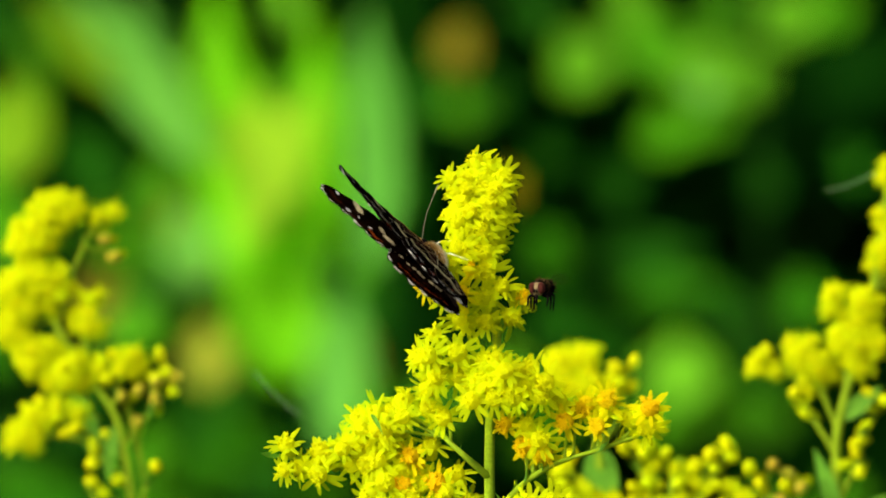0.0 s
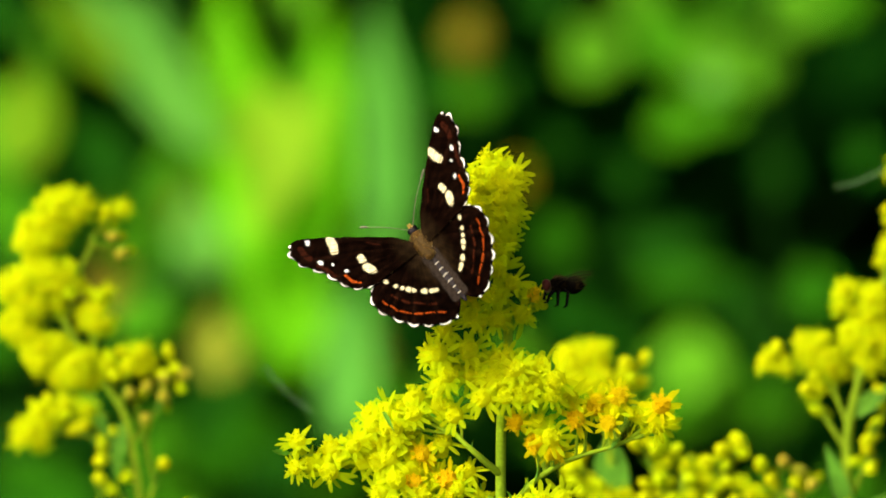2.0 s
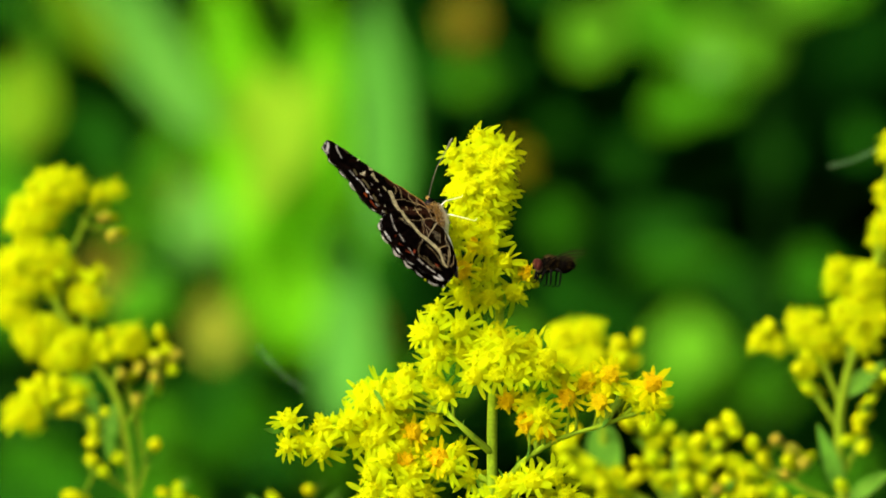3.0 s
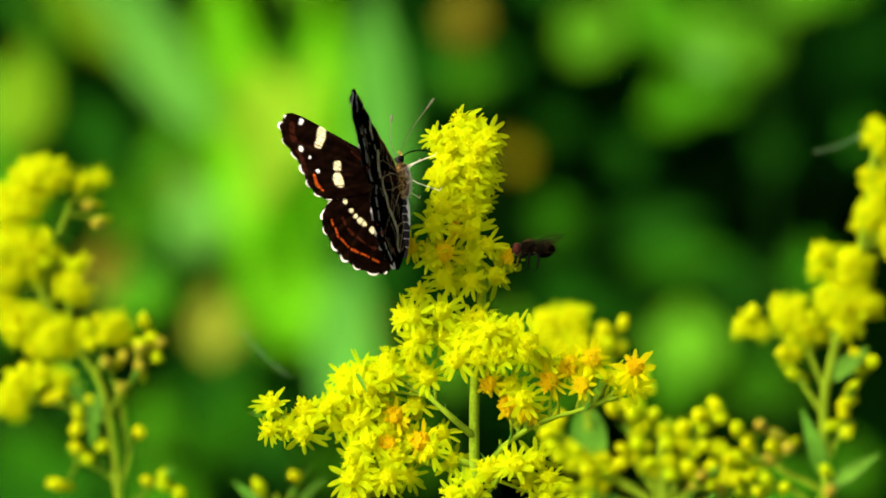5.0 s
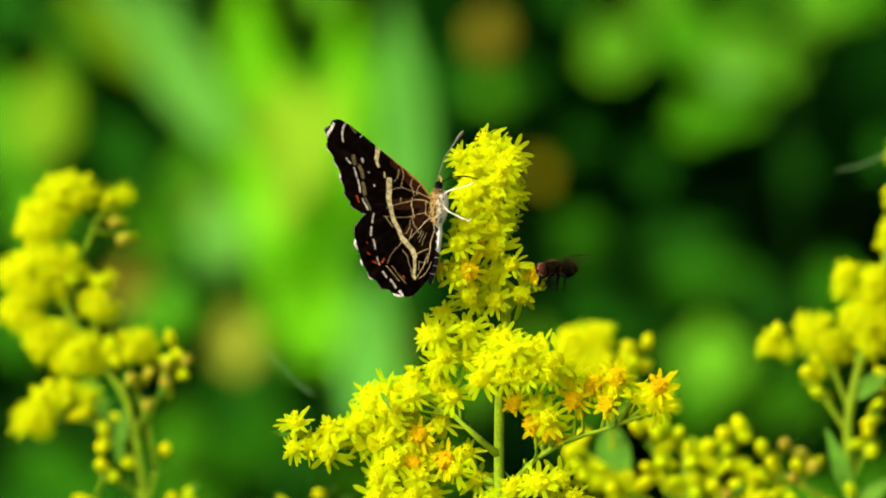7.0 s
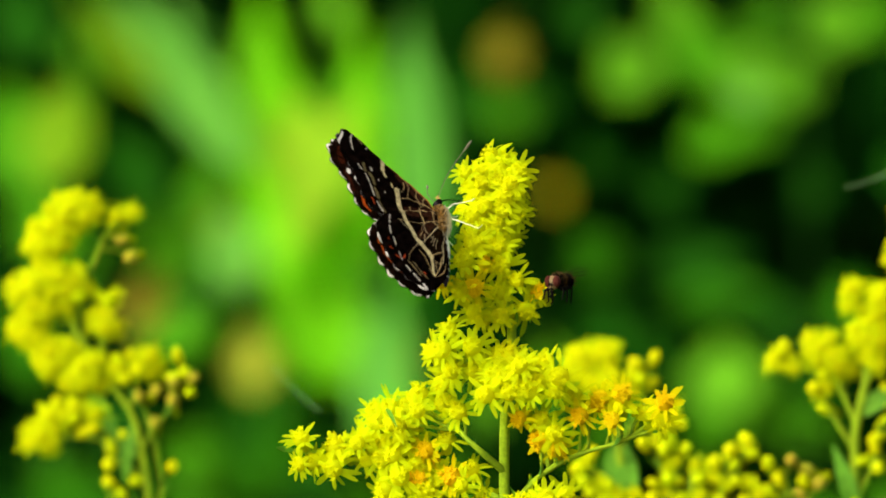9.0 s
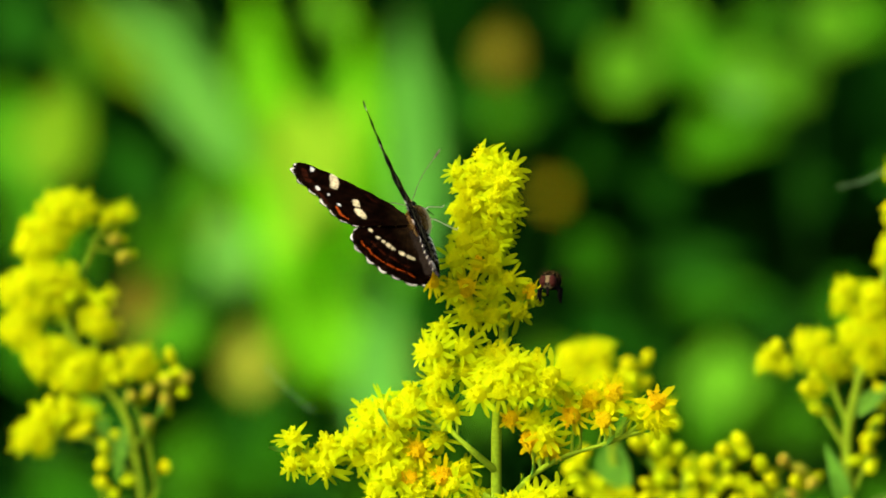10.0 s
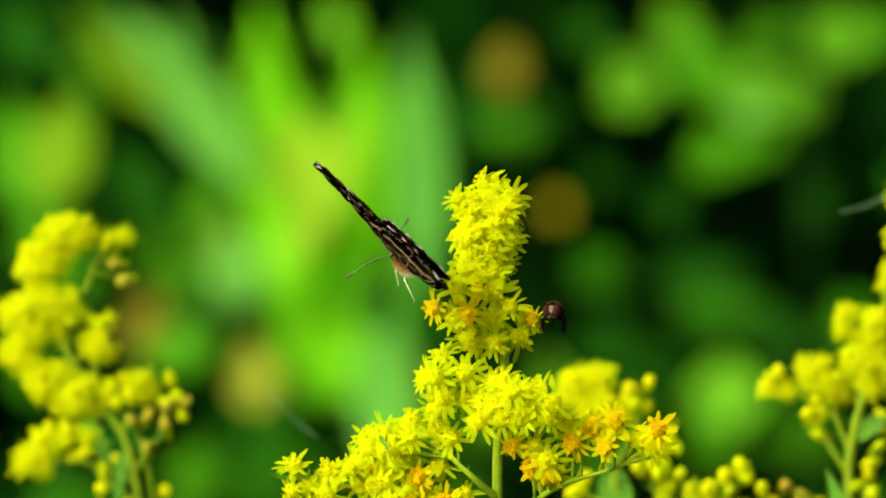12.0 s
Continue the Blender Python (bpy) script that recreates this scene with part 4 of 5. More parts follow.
def fly():
    """A small dark fly: x forward, z up, its feet at z = 0."""
    root = thing("fly", (0.013, 0, 1.0), "small dark fly with reddish eyes feeding on a goldenrod flower", "fly")
    k = FLY_MM
    rng = random.Random(12)

    def bristles(name, centre, size, count, long, parent, back=0.15):
        bm = bmesh.new()
        for n in range(count):
            a, b = rng.uniform(0, 6.3), math.asin(rng.uniform(-0.6, 1.0))
            o = Vector((math.cos(a) * math.cos(b), math.sin(a) * math.cos(b), math.sin(b)))
            p = Vector(centre) + Vector((o.x * size[0], o.y * size[1], o.z * size[2]))
            tube(bm, [p * k, (p + o * long * rng.uniform(0.5, 1.2) + Vector((-back, 0, 0))) * k], [0.026 * k, 0.006 * k], 3)
        part(name, bm, FLY_FUZZ, parent)

    bm = bmesh.new()
    lump(bm, Vector((0.1, 0, 1.80)) * k, (1.0 * k, 0.92 * k, 0.95 * k), None, 10, 16, 0, 0.04)
    lump(bm, Vector((-0.75, 0, 2.05)) * k, (0.42 * k, 0.5 * k, 0.36 * k), None, 7, 10, 0, 0.04)
    thorax = part("thorax", bm, FLY_BODY, root, "bristly dark thorax dusted with gold")
    bristles("bristles", (0.1, 0, 1.8), (1.0, 0.92, 0.95), 300, 0.28, thorax)
    for y in (-0.45, -0.15, 0.15, 0.45):        # pale dust lines along the back
        bm = bmesh.new()
        for j in range(5):
            x = -0.55 + 0.26 * j + rng.uniform(-0.04, 0.04)
            z = 1.80 + 0.95 * math.sqrt(max(0.05, 1 - ((x - 0.1) / 1.0) ** 2 - (y / 0.92) ** 2))
            lump(bm, Vector((x, y, z)) * k, (0.15 * k, 0.07 * k, 0.03 * k), None, 4, 6, 0, 0.2)
        part("dust_line", bm, FLY_DUST, thorax, "pale golden dust line")
    bm = bmesh.new()
    tube(bm, [Vector((-0.75 - 0.26 * i, 0, 1.66 - 0.05 * i)) * k for i in range(9)], [q * k for q in (0.5, 0.82, 0.98, 1.02, 1.0, 0.9, 0.72, 0.46, 0.12)], 16)
    abdomen = part("abdomen", bm, FLY_BODY, root, "dark bristly abdomen")
    bristles("bristles", (-1.75, 0, 1.5), (1.05, 0.98, 0.95), 170, 0.30, abdomen, 0.25)
    bm = bmesh.new()
    lump(bm, Vector((1.38, 0, 1.72)) * k, (0.52 * k, 0.86 * k, 0.80 * k), None, 8, 12)
    head = part("head", bm, FLY_FACE, root, "pale dusty head")
    for s in (-1, 1):
        bm = bmesh.new()
        lump(bm, Vector((1.48, 0.50 * s, 1.84)) * k, (0.50 * k, 0.46 * k, 0.68 * k), None, 9, 14)
        part("eye", bm, FLY_EYE, head, "dull red compound eye")
        bm = bmesh.new()
        tube(bm, [Vector(p) * k for p in ((1.86, 0.12 * s, 1.75), (2.02, 0.14 * s, 1.55), (2.0, 0.16 * s, 1.35))], [0.07 * k, 0.09 * k, 0.05 * k], 6)
        part("antenna", bm, DARK, head)
        bm = bmesh.new()
        hinge, tip = Vector((-0.15, 0.75 * s, 2.35)), Vector((-4.0, 1.9 * s, 2.55))
        blade(bm, hinge * k, tip * k, Vector((0.2, 0.7 * s, -0.7)), 0.95 * k, 0.12 * k, 10, 0, 1.2, 0.04)
        wing = part("wing", bm, FLY_WING, root, "clear smoky wing")
        for j, reach in enumerate((1.0, 0.93, 0.8)):
            bm = bmesh.new()
            way = (tip - hinge).normalized()
            side = Vector((0.2, 0.7 * s, -0.7)).normalized() * (0.5 * (j - 1))
            mid, end = hinge.lerp(tip, 0.5) + side + Vector((0, 0, 0.05)), hinge.lerp(tip, reach) + side * 0.9
            tube(bm, [p * k for p in smooth_line([hinge, mid, end], 5)], 0.028 * k, 4)
            part("vein", bm, DARK, wing)
        for x, kx, fx, fz in ((0.65, 1.15, 1.55, -0.05), (0.05, 0.25, 0.45, -0.55), (-0.45, -0.9, -0.55, -0.75)):
            bm = bmesh.new()
            hip, knee, foot = Vector((x, 0.45 * s, 1.15)), Vector((kx, 1.2 * s, 0.75)), Vector((fx, 1.15 * s, fz))
            tube(bm, [p * k for p in (hip, hip.lerp(knee, 0.5), knee, knee.lerp(foot, 0.55), foot, foot + Vector((0.35, 0.1 * s, -0.12)))],
                 [q * k for q in (0.16, 0.20, 0.13, 0.11, 0.08, 0.05)], 7)
            part("leg", bm, DARK, root)
    bm = bmesh.new()
    tube(bm, [Vector(p) * k for p in ((1.6, 0, 1.15), (1.8, 0, 0.6), (1.9, 0, 0.2))], [0.2 * k, 0.14 * k, 0.2 * k], 6)
    part("mouth", bm, DARK, head)
    return root


# ---- build ----
ground()
grass()
thicket()

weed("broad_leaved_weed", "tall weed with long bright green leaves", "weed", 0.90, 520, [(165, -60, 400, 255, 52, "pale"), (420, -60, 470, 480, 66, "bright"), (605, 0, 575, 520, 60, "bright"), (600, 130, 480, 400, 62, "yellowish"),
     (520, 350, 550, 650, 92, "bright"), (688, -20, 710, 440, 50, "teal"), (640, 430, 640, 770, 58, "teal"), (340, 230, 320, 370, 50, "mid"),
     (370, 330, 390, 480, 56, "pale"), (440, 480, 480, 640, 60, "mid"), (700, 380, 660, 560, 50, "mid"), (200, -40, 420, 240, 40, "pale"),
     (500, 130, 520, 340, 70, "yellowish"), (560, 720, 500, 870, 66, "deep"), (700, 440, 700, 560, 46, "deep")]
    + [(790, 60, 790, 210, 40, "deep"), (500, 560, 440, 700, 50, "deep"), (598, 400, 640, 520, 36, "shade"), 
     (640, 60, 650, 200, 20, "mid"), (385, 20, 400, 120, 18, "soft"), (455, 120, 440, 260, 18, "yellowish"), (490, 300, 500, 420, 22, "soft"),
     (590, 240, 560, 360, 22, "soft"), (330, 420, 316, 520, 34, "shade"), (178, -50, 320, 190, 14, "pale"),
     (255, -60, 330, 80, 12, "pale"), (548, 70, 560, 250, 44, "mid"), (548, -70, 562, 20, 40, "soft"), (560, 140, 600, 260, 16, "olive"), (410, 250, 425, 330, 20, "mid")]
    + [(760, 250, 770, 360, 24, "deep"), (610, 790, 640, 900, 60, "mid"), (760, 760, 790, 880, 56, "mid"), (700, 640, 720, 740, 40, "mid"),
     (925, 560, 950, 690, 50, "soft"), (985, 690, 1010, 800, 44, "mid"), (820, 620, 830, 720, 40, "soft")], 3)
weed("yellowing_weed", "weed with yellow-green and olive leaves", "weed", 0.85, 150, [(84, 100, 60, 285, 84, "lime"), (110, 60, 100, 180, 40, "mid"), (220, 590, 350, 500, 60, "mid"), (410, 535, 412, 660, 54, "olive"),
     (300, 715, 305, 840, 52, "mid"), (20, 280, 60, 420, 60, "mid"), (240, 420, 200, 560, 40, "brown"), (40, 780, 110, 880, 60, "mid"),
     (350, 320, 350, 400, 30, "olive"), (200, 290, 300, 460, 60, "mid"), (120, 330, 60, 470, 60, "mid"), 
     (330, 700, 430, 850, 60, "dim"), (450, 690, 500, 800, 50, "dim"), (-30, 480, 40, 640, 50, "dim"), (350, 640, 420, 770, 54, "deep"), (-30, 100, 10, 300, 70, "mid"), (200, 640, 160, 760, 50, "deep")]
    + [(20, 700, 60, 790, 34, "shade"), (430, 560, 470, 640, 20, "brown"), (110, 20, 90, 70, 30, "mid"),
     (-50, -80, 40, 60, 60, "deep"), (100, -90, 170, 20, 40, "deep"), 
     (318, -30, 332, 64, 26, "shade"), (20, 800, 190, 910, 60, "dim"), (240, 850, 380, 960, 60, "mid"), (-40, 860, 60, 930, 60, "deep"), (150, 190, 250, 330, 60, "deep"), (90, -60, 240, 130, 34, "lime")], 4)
weed("round_leaved_weed", "weed with rounded leaves, sun and shade put into their greens", "weed", 0.88, 1260, [(1040, 30, 1105, 125, 62, "soft"), (1165, -10, 1235, 105, 58, "mid"), (1235, 60, 1330, 125, 60, "soft"), (1335, 65, 1400, 140, 48, "soft"),
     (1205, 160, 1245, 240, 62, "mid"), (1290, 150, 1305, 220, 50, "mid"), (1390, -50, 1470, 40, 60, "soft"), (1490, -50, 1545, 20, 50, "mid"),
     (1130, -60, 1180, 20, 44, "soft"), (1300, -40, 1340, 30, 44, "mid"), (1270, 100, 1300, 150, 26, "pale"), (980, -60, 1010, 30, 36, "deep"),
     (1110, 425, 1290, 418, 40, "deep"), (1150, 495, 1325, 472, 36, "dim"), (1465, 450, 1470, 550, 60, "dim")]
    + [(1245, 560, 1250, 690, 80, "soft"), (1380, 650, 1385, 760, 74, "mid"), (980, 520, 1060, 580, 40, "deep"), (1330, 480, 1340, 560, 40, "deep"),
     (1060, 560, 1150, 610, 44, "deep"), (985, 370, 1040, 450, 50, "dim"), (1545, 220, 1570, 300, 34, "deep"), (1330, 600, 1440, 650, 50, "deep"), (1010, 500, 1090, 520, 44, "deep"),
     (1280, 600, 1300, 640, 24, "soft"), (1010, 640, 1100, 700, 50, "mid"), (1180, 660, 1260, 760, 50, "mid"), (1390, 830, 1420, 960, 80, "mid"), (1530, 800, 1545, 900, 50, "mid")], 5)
weed("withered_weed", "weed with rusty withered leaves", "weed", 0.92, 880, [(862, 5, 852, 95, 48, "brown"), (868, 125, 872, 190, 46, "mid"), (946, 272, 946, 326, 30, "orange"), (690, 560, 680, 690, 40, "brown"),
     (930, 100, 935, 170, 30, "deep"), (1000, 200, 1040, 280, 34, "deep"), (1120, 250, 1160, 330, 34, "deep"), (1380, 250, 1420, 330, 30, "deep")], 6)

# the goldenrod that carries the butterfly
main = Goldenrod("goldenrod in full bloom, orange heads for faded flowers and painted shadow", 860, 0.0,
                 [(872, 930), (871, 800), (873, 690), (884, 560), (872, 440), (850, 300), (848, 245)], 0.82, 2)
main.branch([(872, 440, 0), (862, 380, 0), (850, 300, 0), (848, 250, 0)], [(848, 332, 58, 74, 48, "f"), (822, 288, 34, 36, 32, "f"), (876, 284, 34, 38, 32, "f"), (858, 256, 22, 24, 20, "f"), (856, 376, 46, 36, 40, "f")], 0.6, 30, 25, 0.76)
# aged heads in the next three sprays partly colour in the butterfly's shadow
main.branch([(880, 500, 0), (868, 460, 0), (850, 425, -0.001)], [(856, 425, 42, 40, 34, "fffa")], 0.4, 36)
main.branch([(884, 545, 0), (840, 510, -0.002), (785, 470, -0.0045)], [(788, 445, 44, 58, 20, "fa"), (794, 492, 50, 40, 22, "ffa"), (806, 392, 26, 28, 14, "fa")], 0.32, 46)
main.branch([(882, 560, 0), (900, 520, -0.001), (935, 490, -0.001)], [(898, 490, 56, 46, 36, "ffff"), (940, 492, 22, 26, 20, "a"), (850, 525, 42, 36, 26, "fffa")], 0.34, 38)
main.branch([(878, 640, 0), (830, 610, -0.002), (775, 590, -0.002)], [(790, 590, 62, 58, 40, "f"), (770, 620, 48, 44, 30, "f"), (845, 600, 45, 45, 34, "ff")], 0.5, 42)
main.branch([(874, 690, 0), (905, 655, 0.003), (960, 630, -0.005)], [(878, 612, 30, 34, 22, "f"), (905, 625, 52, 44, 36, "f"), (955, 625, 46, 42, 34, "f"), (860, 655, 42, 40, 24, "f"), (950, 660, 44, 34, 24, "fffa")], 0.5, 42)
main.branch([(872, 800, 0), (820, 755, -0.002), (760, 700, 0.001)], [(715, 690, 66, 48, 40, "f"), (785, 695, 42, 38, 24, "f"), (690, 700, 40, 44, 30, "f"), (765, 750, 44, 40, 24, "ffa")], 0.5, 42)
main.branch([(872, 850, 0), (760, 815, 0.003), (620, 782, 0.003), (500, 762, 0.002)], [(645, 735, 56, 58, 40, "f"), (600, 765, 48, 42, 30, "f"), (525, 764, 66, 42, 32, "f"), (560, 774, 46, 34, 24, "f"), (690, 770, 50, 50, 34, "f")], 0.5, 42)
main.branch([(872, 880, 0), (800, 850, 0.002), (700, 830, 0.002)], [(690, 810, 58, 46, 36, "f"), (735, 800, 40, 34, 24, "ffa"), (720, 860, 62, 46, 36, "f"), (680, 890, 50, 40, 30, "f")], 0.5, 42)
main.branch([(872, 890, 0), (850, 850, 0.001), (812, 825, 0.001)], [(812, 825, 48, 44, 32, "fffa"), (780, 800, 34, 26, 20, "fa")], 0.5, 42)
main.branch([(878, 870, 0), (905, 838, -0.002), (960, 790, -0.003), (1050, 752, -0.003), (1130, 730, -0.003)], [
    (918, 710, 36, 26, 20, "fa"), (948, 745, 40, 34, 24, "aaf"), (1010, 690, 38, 38, 24, "aaf"), (1055, 665, 28, 26, 18, "a"), (1070, 705, 38, 34, 22, "aaf"), (1130, 690, 44, 36, 24, "ffffa")], 0.45, 36)
main.branch([(874, 930, 0), (900, 890, -0.004), (920, 860, -0.004)], [(890, 860, 50, 36, 30, "f"), (945, 850, 46, 46, 32, "f"), (990, 890, 40, 30, 24, "f"), (850, 900, 50, 30, 24, "f")], 0.5, 42)
main.leaf(872, 882, 935, 830, 14)
main.leaf(662, 688, 682, 722, 4, -0.004)

# a second spray of the same kind, a little behind
back = Goldenrod("goldenrod spray with rounded yellow flower clusters, out of focus", 1090, 0.11,
                 [(1080, 930), (1075, 820), (1068, 720), (1040, 640), (1020, 590)], 0.7, 7)
back.branch([(1060, 700, 0), (1040, 640, 0), (1020, 600, 0)], [(1003, 604, 36, 36, 26, "f"), (1044, 594, 38, 32, 26, "f"), (1036, 634, 40, 30, 24, "f"), (1076, 642, 34, 30, 22, "fb")], 0.5, 28, 28, 0.62)
back.branch([(1072, 760, 0), (1110, 690, 0), (1122, 640, 0)], [(1122, 620, 24, 36, 22, "b"), (1160, 700, 38, 34, 26, "fb")], 0.45, 32, 30, 0.62)

# budding goldenrod low at the right
low = Goldenrod("goldenrod with many yellow buds just opening", 1210, 0.10,
                [(1210, 960), (1205, 880), (1200, 820), (1215, 770)], 0.75, 9)
for u, v, w, h, k in ((1130, 745, 30, 26, "bbf"), (1165, 770, 34, 44, "bf"), (1220, 790, 36, 40, "bff"), (1290, 760, 30, 36, "bbf"), (1255, 800, 44, 40, "bff"), (1150, 830, 48, 30, "bbf"),
                      (1040, 830, 46, 30, "bbf"), (1090, 850, 36, 24, "bbf"), (1215, 850, 60, 24, "bff"), (1310, 840, 26, 34, "bbf"), (1280, 880, 40, 30, "bdf"), (1010, 780, 26, 20, "bbf"), (1360, 880, 40, 26, "bbf"), (1060, 890, 60, 26, "bbf")):
    low.branch([(1208, 930, 0), (0.5 * (1208 + u), 0.5 * (900 + v) + 20, 0), (u, v + 10, 0)], [(u, v, w, h, 24, k)], 0.34, 46, 30, 0.50)
low.leaf(1080, 900, 1072, 745, 34, 0.02)

# a low leafy goldenrod with few buds, just reaching into view
sprout = Goldenrod("low leafy goldenrod with a few pale buds", 520, 0.11, [(520, 1010), (518, 960), (522, 900)], 0.6, 23)
for u, v in ((566, 866), (484, 884)):
    sprout.branch([(520, 950, 0), (0.5 * (520 + u), 0.5 * (930 + v) + 12, 0), (u, v + 8, 0)], [(u, v, 14, 14, 12, "b")], 0.35, 30)
for u, v in ((440, 880), (610, 872)):
    sprout.leaf(525, 960, u, v, 9, 0.01)

# goldenrod at the left
left = Goldenrod("goldenrod with yellow flower plumes and green bud stalks", 240, 0.115,
                 [(245, 960), (240, 860), (225, 760), (205, 690), (140, 600), (90, 500), (70, 400)], 0.62, 13)
left.branch([(90, 500, 0), (75, 420, 0), (85, 350, 0)], [(95, 335, 52, 34, 30, "f"), (65, 385, 56, 44, 36, "f"), (140, 332, 24, 18, 16, "f")], 0.3, 31, 32, 0.64)
left.branch([(110, 530, 0), (150, 400, 0), (185, 352, 0)], [(188, 345, 24, 20, 16, "fb"), (210, 372, 14, 12, 10, "d"), (200, 412, 12, 10, 8, "d")], 0.3, 31, 32, 0.64)
left.branch([(120, 570, 0), (70, 500, 0), (20, 480, 0)], [(55, 475, 74, 58, 44, "f"), (20, 545, 44, 36, 30, "f"), (110, 470, 26, 40, 20, "fb")], 0.3, 31, 32, 0.64)
left.branch([(150, 610, 0), (160, 560, 0), (165, 520, 0)], [(165, 500, 30, 22, 18, "fb"), (160, 535, 30, 24, 18, "f")], 0.3, 31, 32, 0.64)
left.branch([(170, 650, 0), (120, 630, 0), (70, 600, 0)], [(65, 590, 42, 46, 32, "f"), (120, 620, 60, 44, 36, "f"), (100, 570, 22, 22, 18, "f")], 0.3, 31, 32, 0.64)
left.branch([(205, 700, 0), (215, 650, 0), (222, 620, 0)], [(228, 605, 36, 26, 22, "f"), (180, 622, 32, 18, 16, "fb"), (232, 665, 14, 16, 10, "d")], 0.3, 31, 32, 0.64)
left.branch([(225, 760, 0), (265, 700, 0), (285, 640, 0)], [(284, 615, 22, 24, 16, "b"), (300, 645, 20, 22, 14, "bd"), (290, 680, 18, 20, 14, "bd")], 0.3, 31, 32, 0.64)
left.branch([(220, 770, 0), (140, 740, 0), (60, 730, 0)], [(45, 735, 36, 34, 24, "f"), (95, 695, 40, 30, 22, "fb"), (70, 705, 36, 26, 18, "f"), (145, 705, 28, 34, 20, "fb")], 0.3, 31, 32, 0.64)
left.branch([(235, 830, 0), (205, 790, 0), (165, 765, 0)], [(168, 776, 14, 22, 12, "b"), (215, 805, 12, 20, 12, "b"), (178, 725, 12, 30, 12, "b")], 0.3, 31, 32, 0.64)
left.branch([(243, 880, 0), (200, 850, 0), (160, 830, 0)], [(172, 836, 14, 24, 14, "b"), (138, 872, 18, 18, 14, "b")], 0.3, 31, 32, 0.64)
left.branch([(245, 890, 0), (260, 840, 0), (268, 815, 0)], [(268, 805, 16, 16, 12, "b"), (232, 665, 12, 18, 10, "d"), (245, 710, 12, 16, 10, "d")], 0.3, 31, 32, 0.64)
left.branch([(245, 930, 0), (290, 900, 0), (320, 870, 0)], [(312, 868, 24, 22, 16, "b"), (340, 890, 18, 16, 12, "b")], 0.3, 31, 32, 0.64)
left.leaf(205, 720, 195, 820, 14)
left.leaf(130, 650, 190, 760, 16)

# goldenrod at the right
right = Goldenrod("goldenrod with a leaning plume of yellow flowers and green leaves", 1495, 0.100,
                  [(1495, 960), (1493, 850), (1490, 740), (1510, 640), (1545, 520), (1568, 400), (1580, 280)], 0.8, 17)
right.branch([(1560, 440, 0), (1575, 340, 0), (1585, 270, 0)], [(1590, 270, 34, 40, 24, "f"), (1576, 345, 20, 24, 12, "f"), (1625, 320, 40, 60, 30, "f")], 0.42, 31, 34, 0.64)
right.branch([(1540, 540, 0), (1556, 460, 0), (1560, 400, 0)], [(1572, 402, 32, 44, 28, "f"), (1620, 430, 40, 60, 30, "f")], 0.42, 31, 34, 0.64)
right.branch([(1530, 580, 0), (1520, 530, 0), (1500, 490, 0)], [(1495, 488, 26, 32, 20, "f"), (1535, 495, 44, 46, 34, "f")], 0.42, 31, 34, 0.64)
right.branch([(1505, 660, 0), (1510, 600, 0), (1515, 560, 0)], [(1515, 560, 56, 36, 34, "f"), (1525, 590, 26, 22, 18, "f"), (1560, 560, 30, 40, 24, "f")], 0.42, 31, 34, 0.64)
right.branch([(1495, 720, 0), (1460, 650, 0), (1430, 600, 0)], [(1425, 580, 42, 34, 28, "f"), (1460, 606, 38, 30, 26, "f"), (1365, 602, 30, 34, 22, "fb")], 0.42, 31, 34, 0.64)
right.branch([(1490, 760, 0), (1450, 700, 0), (1425, 650, 0)], [(1432, 640, 18, 24, 16, "fb"), (1438, 684, 14, 20, 12, "fb")], 0.42, 31, 34, 0.64)
right.branch([(1495, 850, 0), (1525, 780, 0), (1540, 700, 0)], [(1538, 722, 22, 20, 16, "b"), (1520, 770, 14, 34, 12, "b"), (1562, 670, 14, 40, 14, "b")], 0.42, 31, 34, 0.64)
right.branch([(1494, 900, 0), (1400, 850, 0), (1350, 810, 0)], [(1345, 800, 20, 20, 14, "b"), (1378, 775, 22, 20, 14, "d"), (1420, 805, 16, 24, 12, "d"), (1395, 830, 18, 18, 12, "db"), (1320, 850, 22, 34, 14, "b"), (1350, 840, 14, 24, 10, "bd")], 0.42, 31, 34, 0.64)
right.branch([(1496, 950, 0), (1440, 900, 0), (1400, 880, 0)], [(1400, 885, 30, 20, 14, "b"), (1500, 880, 26, 16, 12, "db"), (1330, 885, 22, 18, 12, "b")], 0.42, 31, 34, 0.64)
right.leaf(1494, 880, 1450, 750, 17)
right.leaf(1500, 890, 1590, 830, 15)
right.leaf(1500, 700, 1570, 640, 18)

for a, b in (((1478, 294), (1560, 262)), ((466, 620), (540, 690))):
    bm = bmesh.new()
    p, q = spot(*a, 0.11), spot(*b, 0.11)
    line = [p.lerp(q, k / 24) - Vector((0, 0, 0.0004 * math.sin(math.pi * k / 24))) for k in range(-2, 27)]
    tube(bm, line, [MM * (0.03 + 0.05 * abs(math.sin(k * 0.7))) for k in range(len(line))], 5)
    tagged(part("spider_thread", bm, THREAD), "thin pale spider thread stretched between stems", "spider thread", "spider threads")

BUTTERFLY, WINGS = butterfly()
FLY = fly()


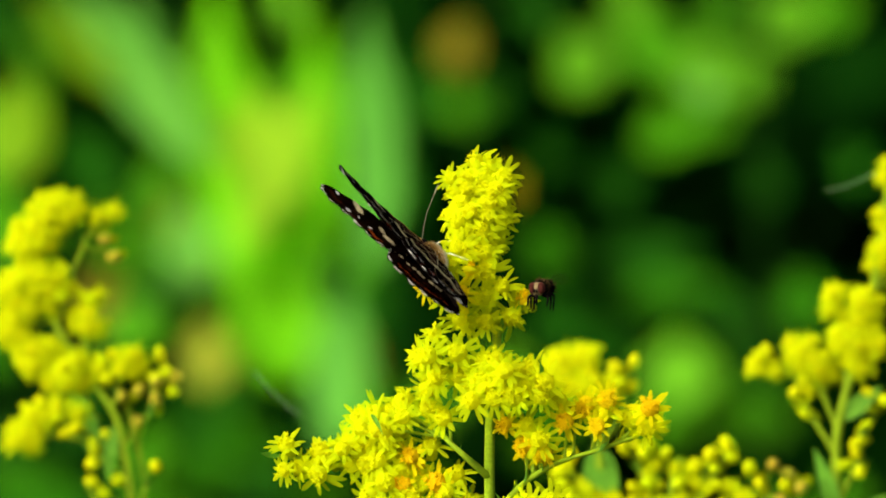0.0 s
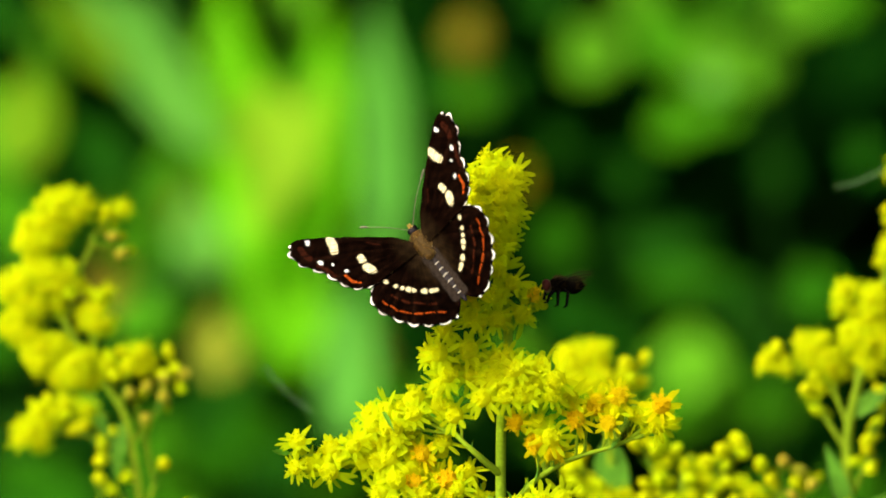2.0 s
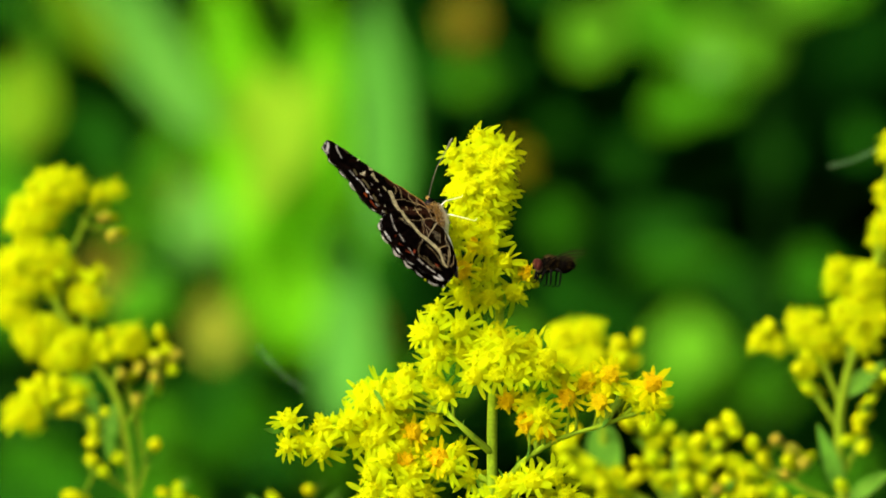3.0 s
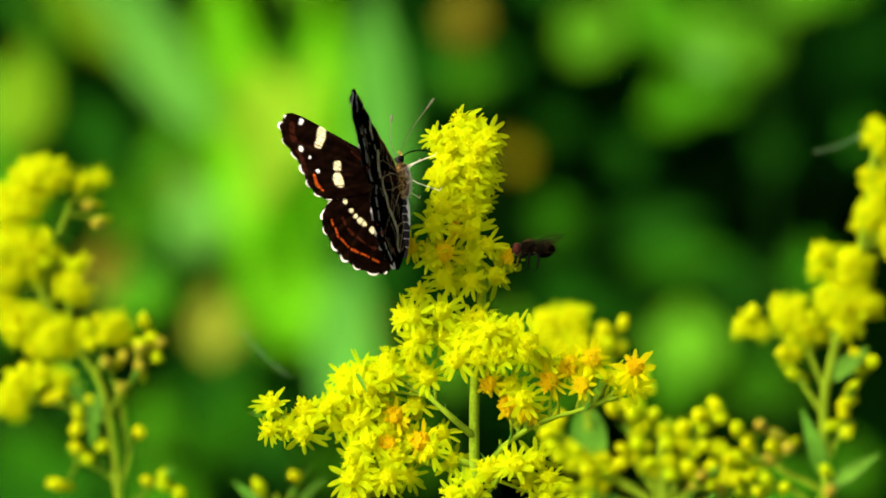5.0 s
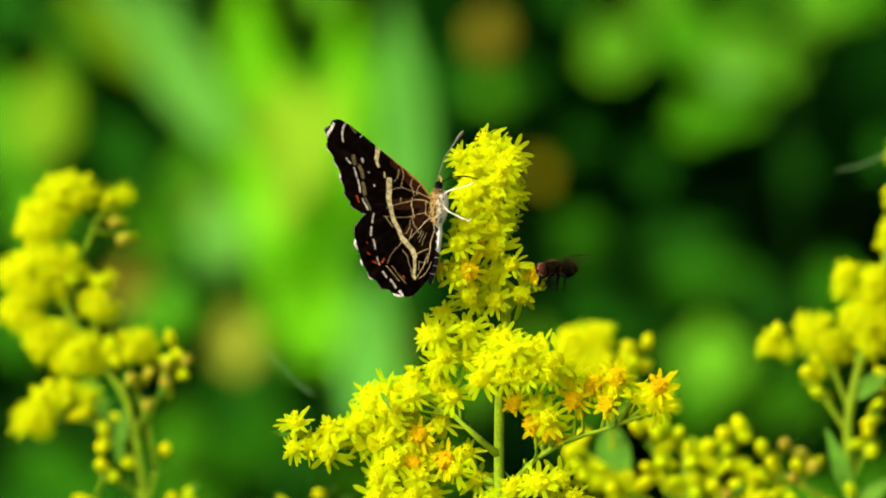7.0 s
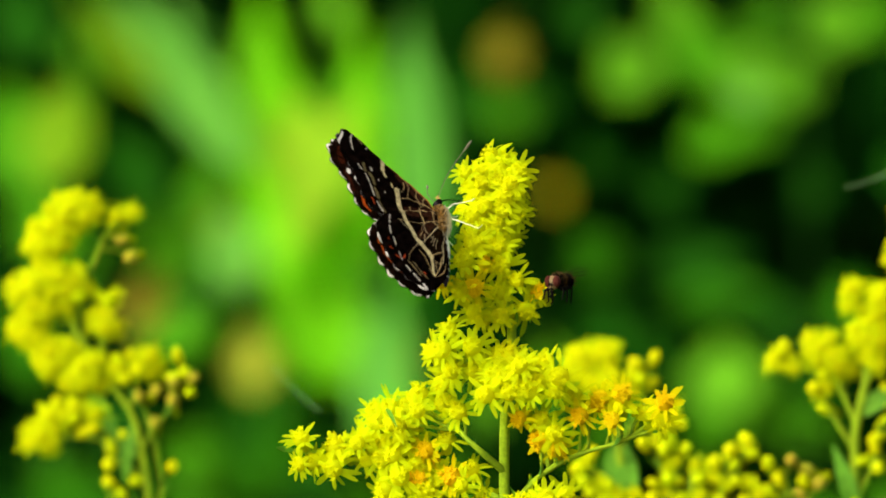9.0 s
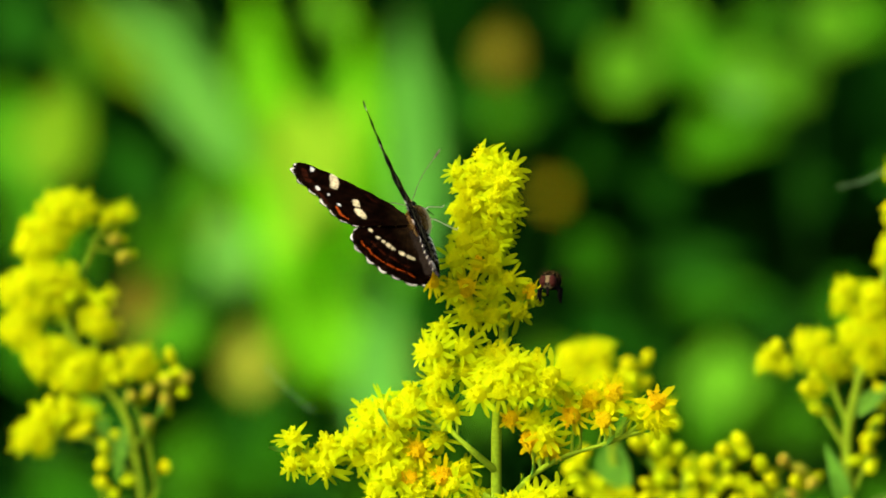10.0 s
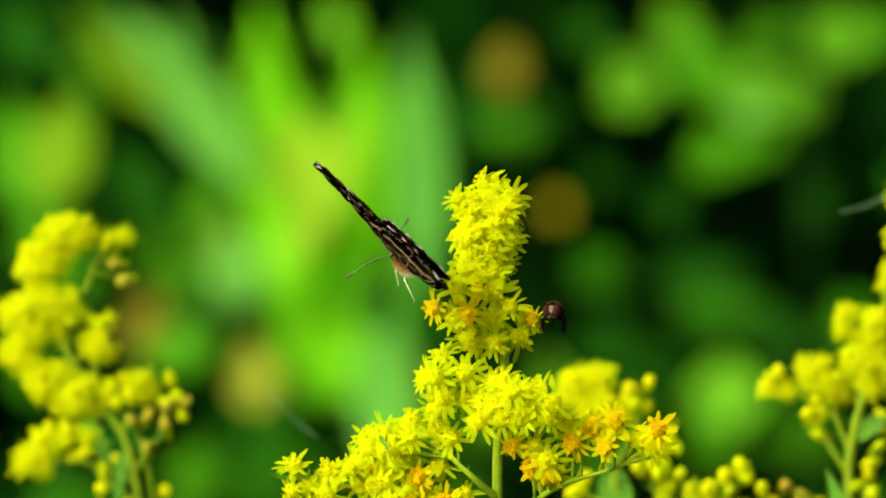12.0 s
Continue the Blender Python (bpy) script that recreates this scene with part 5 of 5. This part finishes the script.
def motions():
    walk(BUTTERFLY, [
        (0, pose(-0.00182, -0.0066, 1.00288, -65.4, -38.7, 123.8)),
        (0.5, pose(-0.00278, -0.0066, 1.00338, -60.0, -37.0, 119.3)),
        (1, pose(-0.00359, -0.0066, 1.00438, -67.4, -44.5, 135.4)),
        (1.5, pose(-0.00393, -0.0066, 1.00414, -67.9, -43.9, 136.4)),
        (2, pose(-0.00414, -0.0066, 1.00407, -66.5, -43.5, 136.4)),
        (2.5, pose(-0.00343, -0.0066, 1.00417, -67.2, -45.6, 130.3)),
        (3, pose(-0.00179, -0.0066, 1.00465, -72.9, -47.3, 113.2)),
        (3.5, pose(-0.00230, -0.0066, 1.00557, -72.1, -58.5, 108.9)),
        (3.7, pose(-0.00225, -0.0066, 1.00687, -71.9, -67.0, 98.2)),
        (5.3, pose(-0.00406, -0.0066, 1.00743, -77.8, -81.3, 108.8)),
        (5.5, pose(-0.00414, -0.0066, 1.00614, -84.8, -79.5, 118.6)),
        (6, pose(-0.00407, -0.0066, 1.00594, -104.1, -83.5, 128.8)),
        (6.5, pose(-0.00232, -0.0066, 1.00641, -22.8, -86.2, 26.0)),
        (7, pose(-0.00227, -0.0066, 1.00670, -4.8, -84.2, 6.1)),
        (7.5, pose(-0.00252, -0.0066, 1.00684, -53.9, -76.9, 65.4)),
        (7.7, pose(-0.00249, -0.0066, 1.00673, -56.4, -76.5, 62.8)),
        (9.3, pose(-0.00278, -0.0066, 1.00671, -60.2, -47.2, 103.1)),
        (9.5, pose(-0.00338, -0.0066, 1.00673, -55.1, -45.0, 106.6)),
        (10, pose(-0.00439, -0.0066, 1.00670, -57.5, -43.6, 111.4)),
        (10.5, pose(-0.00490, -0.0066, 1.00661, -59.1, -42.8, 113.5)),
        (11, pose(-0.00431, -0.0066, 1.00632, -53.0, -41.2, 110.2)),
        (11.5, pose(-0.00388, -0.0066, 1.00703, -65.7, -44.7, 107.1)),
        (11.75, pose(-0.00399, -0.0066, 1.00707, -64.8, -37.0, 109.7)),
        (11.9, pose(-0.00480, -0.0066, 1.00582, -53.8, -23.7, 116.2)),
        (12, pose(-0.00582, -0.0066, 1.00497, -46.4, -19.5, 123.0)),
    ])
    left_rows = [
        (0, 85), (0.5, 75), (1, 55), (1.5, 32), (2, 26), (2.5, 67), (3, 92), (3.5, 92), (3.7, 91), (5.3, 52), (5.5, 57), (6, 53), (6.5, 87), (7, 86), (7.5, 89), (7.7, 88), (9.3, 86), (9.5, 78), (10, 63), (10.5, 55), (11, 67), (11.5, 92), (11.75, 91), (11.9, 91), (12, 92)
    ]
    right_rows = [
        (0, 86), (0.5, 77), (1, 56), (1.5, 30), (2, 22), (2.5, 65), (3, 92), (3.5, 92), (3.7, 91), (5.3, 49), (5.5, 49), (6, 48), (6.5, 87), (7, 86), (7.5, 89), (7.7, 88), (9.3, 89), (9.5, 90), (10, 67), (10.5, 56), (11, 79), (11.5, 92), (11.75, 91), (11.9, 91), (12, 92)
    ]
    for ob in WINGS[1]:
        drop = -0.0002 if ob.name.startswith("hind") else 0.0
        walk(ob, [(t, pose(0, HINGE, 0, a) @ pose(0, 0, drop)) for t, a in left_rows])
    for ob in WINGS[-1]:
        drop = -0.0002 if ob.name.startswith("hind") else 0.0
        walk(ob, [(t, pose(0, -HINGE, 0, -a) @ pose(0, 0, drop)) for t, a in right_rows])
    walk(FLY, [
        (0, pose(0.01279, -0.0026, 0.99646, 0, 6, 250)),
        (0.5, pose(0.01293, -0.0026, 0.99660, 0, 6, 235)),
        (1, pose(0.01357, -0.0026, 0.99646, 0, 6, 200)),
        (1.5, pose(0.01371, -0.0026, 0.99646, 0, 6, 182)),
        (2.5, pose(0.01386, -0.0026, 0.99660, 0, 6, 185)),
        (3.5, pose(0.01357, -0.0026, 0.99617, 0, 6, 194)),
        (5.5, pose(0.01343, -0.0026, 0.99631, 0, 6, 176)),
        (6, pose(0.01343, -0.0026, 0.99617, 0, 6, 188)),
        (6.5, pose(0.01343, -0.0026, 0.99617, 0, 6, 192)),
        (7, pose(0.01329, -0.0026, 0.99617, 0, 6, 198)),
        (7.5, pose(0.01314, -0.0026, 0.99617, 0, 6, 232)),
        (9.5, pose(0.01314, -0.0026, 0.99660, 0, 6, 248)),
        (10.5, pose(0.01286, -0.0026, 0.99646, 0, 6, 268)),
        (11, pose(0.01314, -0.0026, 0.99631, 0, 6, 267)),
        (12, pose(0.01329, -0.0026, 0.99617, 0, 6, 262)),
    ])
    # the plants at both sides sway a little: seconds, then x and z in mm
    for plant, sway in (
        (left, ((0, 0.51, 0.50), (0.5, 0.44, 0.42), (1, 0.41, 0.35), (1.5, 0.27, 0.27), (2, 0.16, 0.37), (2.5, 0.10, 0.30), (3, 0.00, 0.11), (3.5, -0.01, 0.06), (5.5, -0.16, -0.18), (6, -0.16, -0.07), (6.5, 0.00, -0.00), (7, 0.06, 0.07), (7.5, 0.17, 0.06), (9.5, 0.01, -0.09), (10, 0.03, -0.07), (10.5, -0.02, -0.08), (11, -0.10, -0.07), (11.5, -0.12, -0.06), (12, -0.25, 0.01))),
        (right, ((0, 0.15, -0.06), (0.5, 0.14, -0.08), (1, 0.15, -0.10), (1.5, 0.16, -0.10), (2, 0.16, -0.11), (2.5, 0.14, -0.09), (3, 0.11, -0.07), (3.5, 0.10, -0.04), (5.5, -0.01, 0.01), (6, -0.01, 0.01), (6.5, 0.00, 0.00), (7, 0.01, -0.01), (7.5, 0.01, -0.01), (9.5, -0.07, 0.02), (10, -0.08, 0.02), (10.5, -0.08, 0.01), (11, -0.09, -0.02), (11.5, -0.10, -0.04), (12, -0.11, -0.06))),
    ):
        foot = plant.root.location.copy()
        walk(plant.root, [(t, Matrix.Translation(foot + Vector((x, 0, z)) * MM)) for t, x, z in sway])


motions()
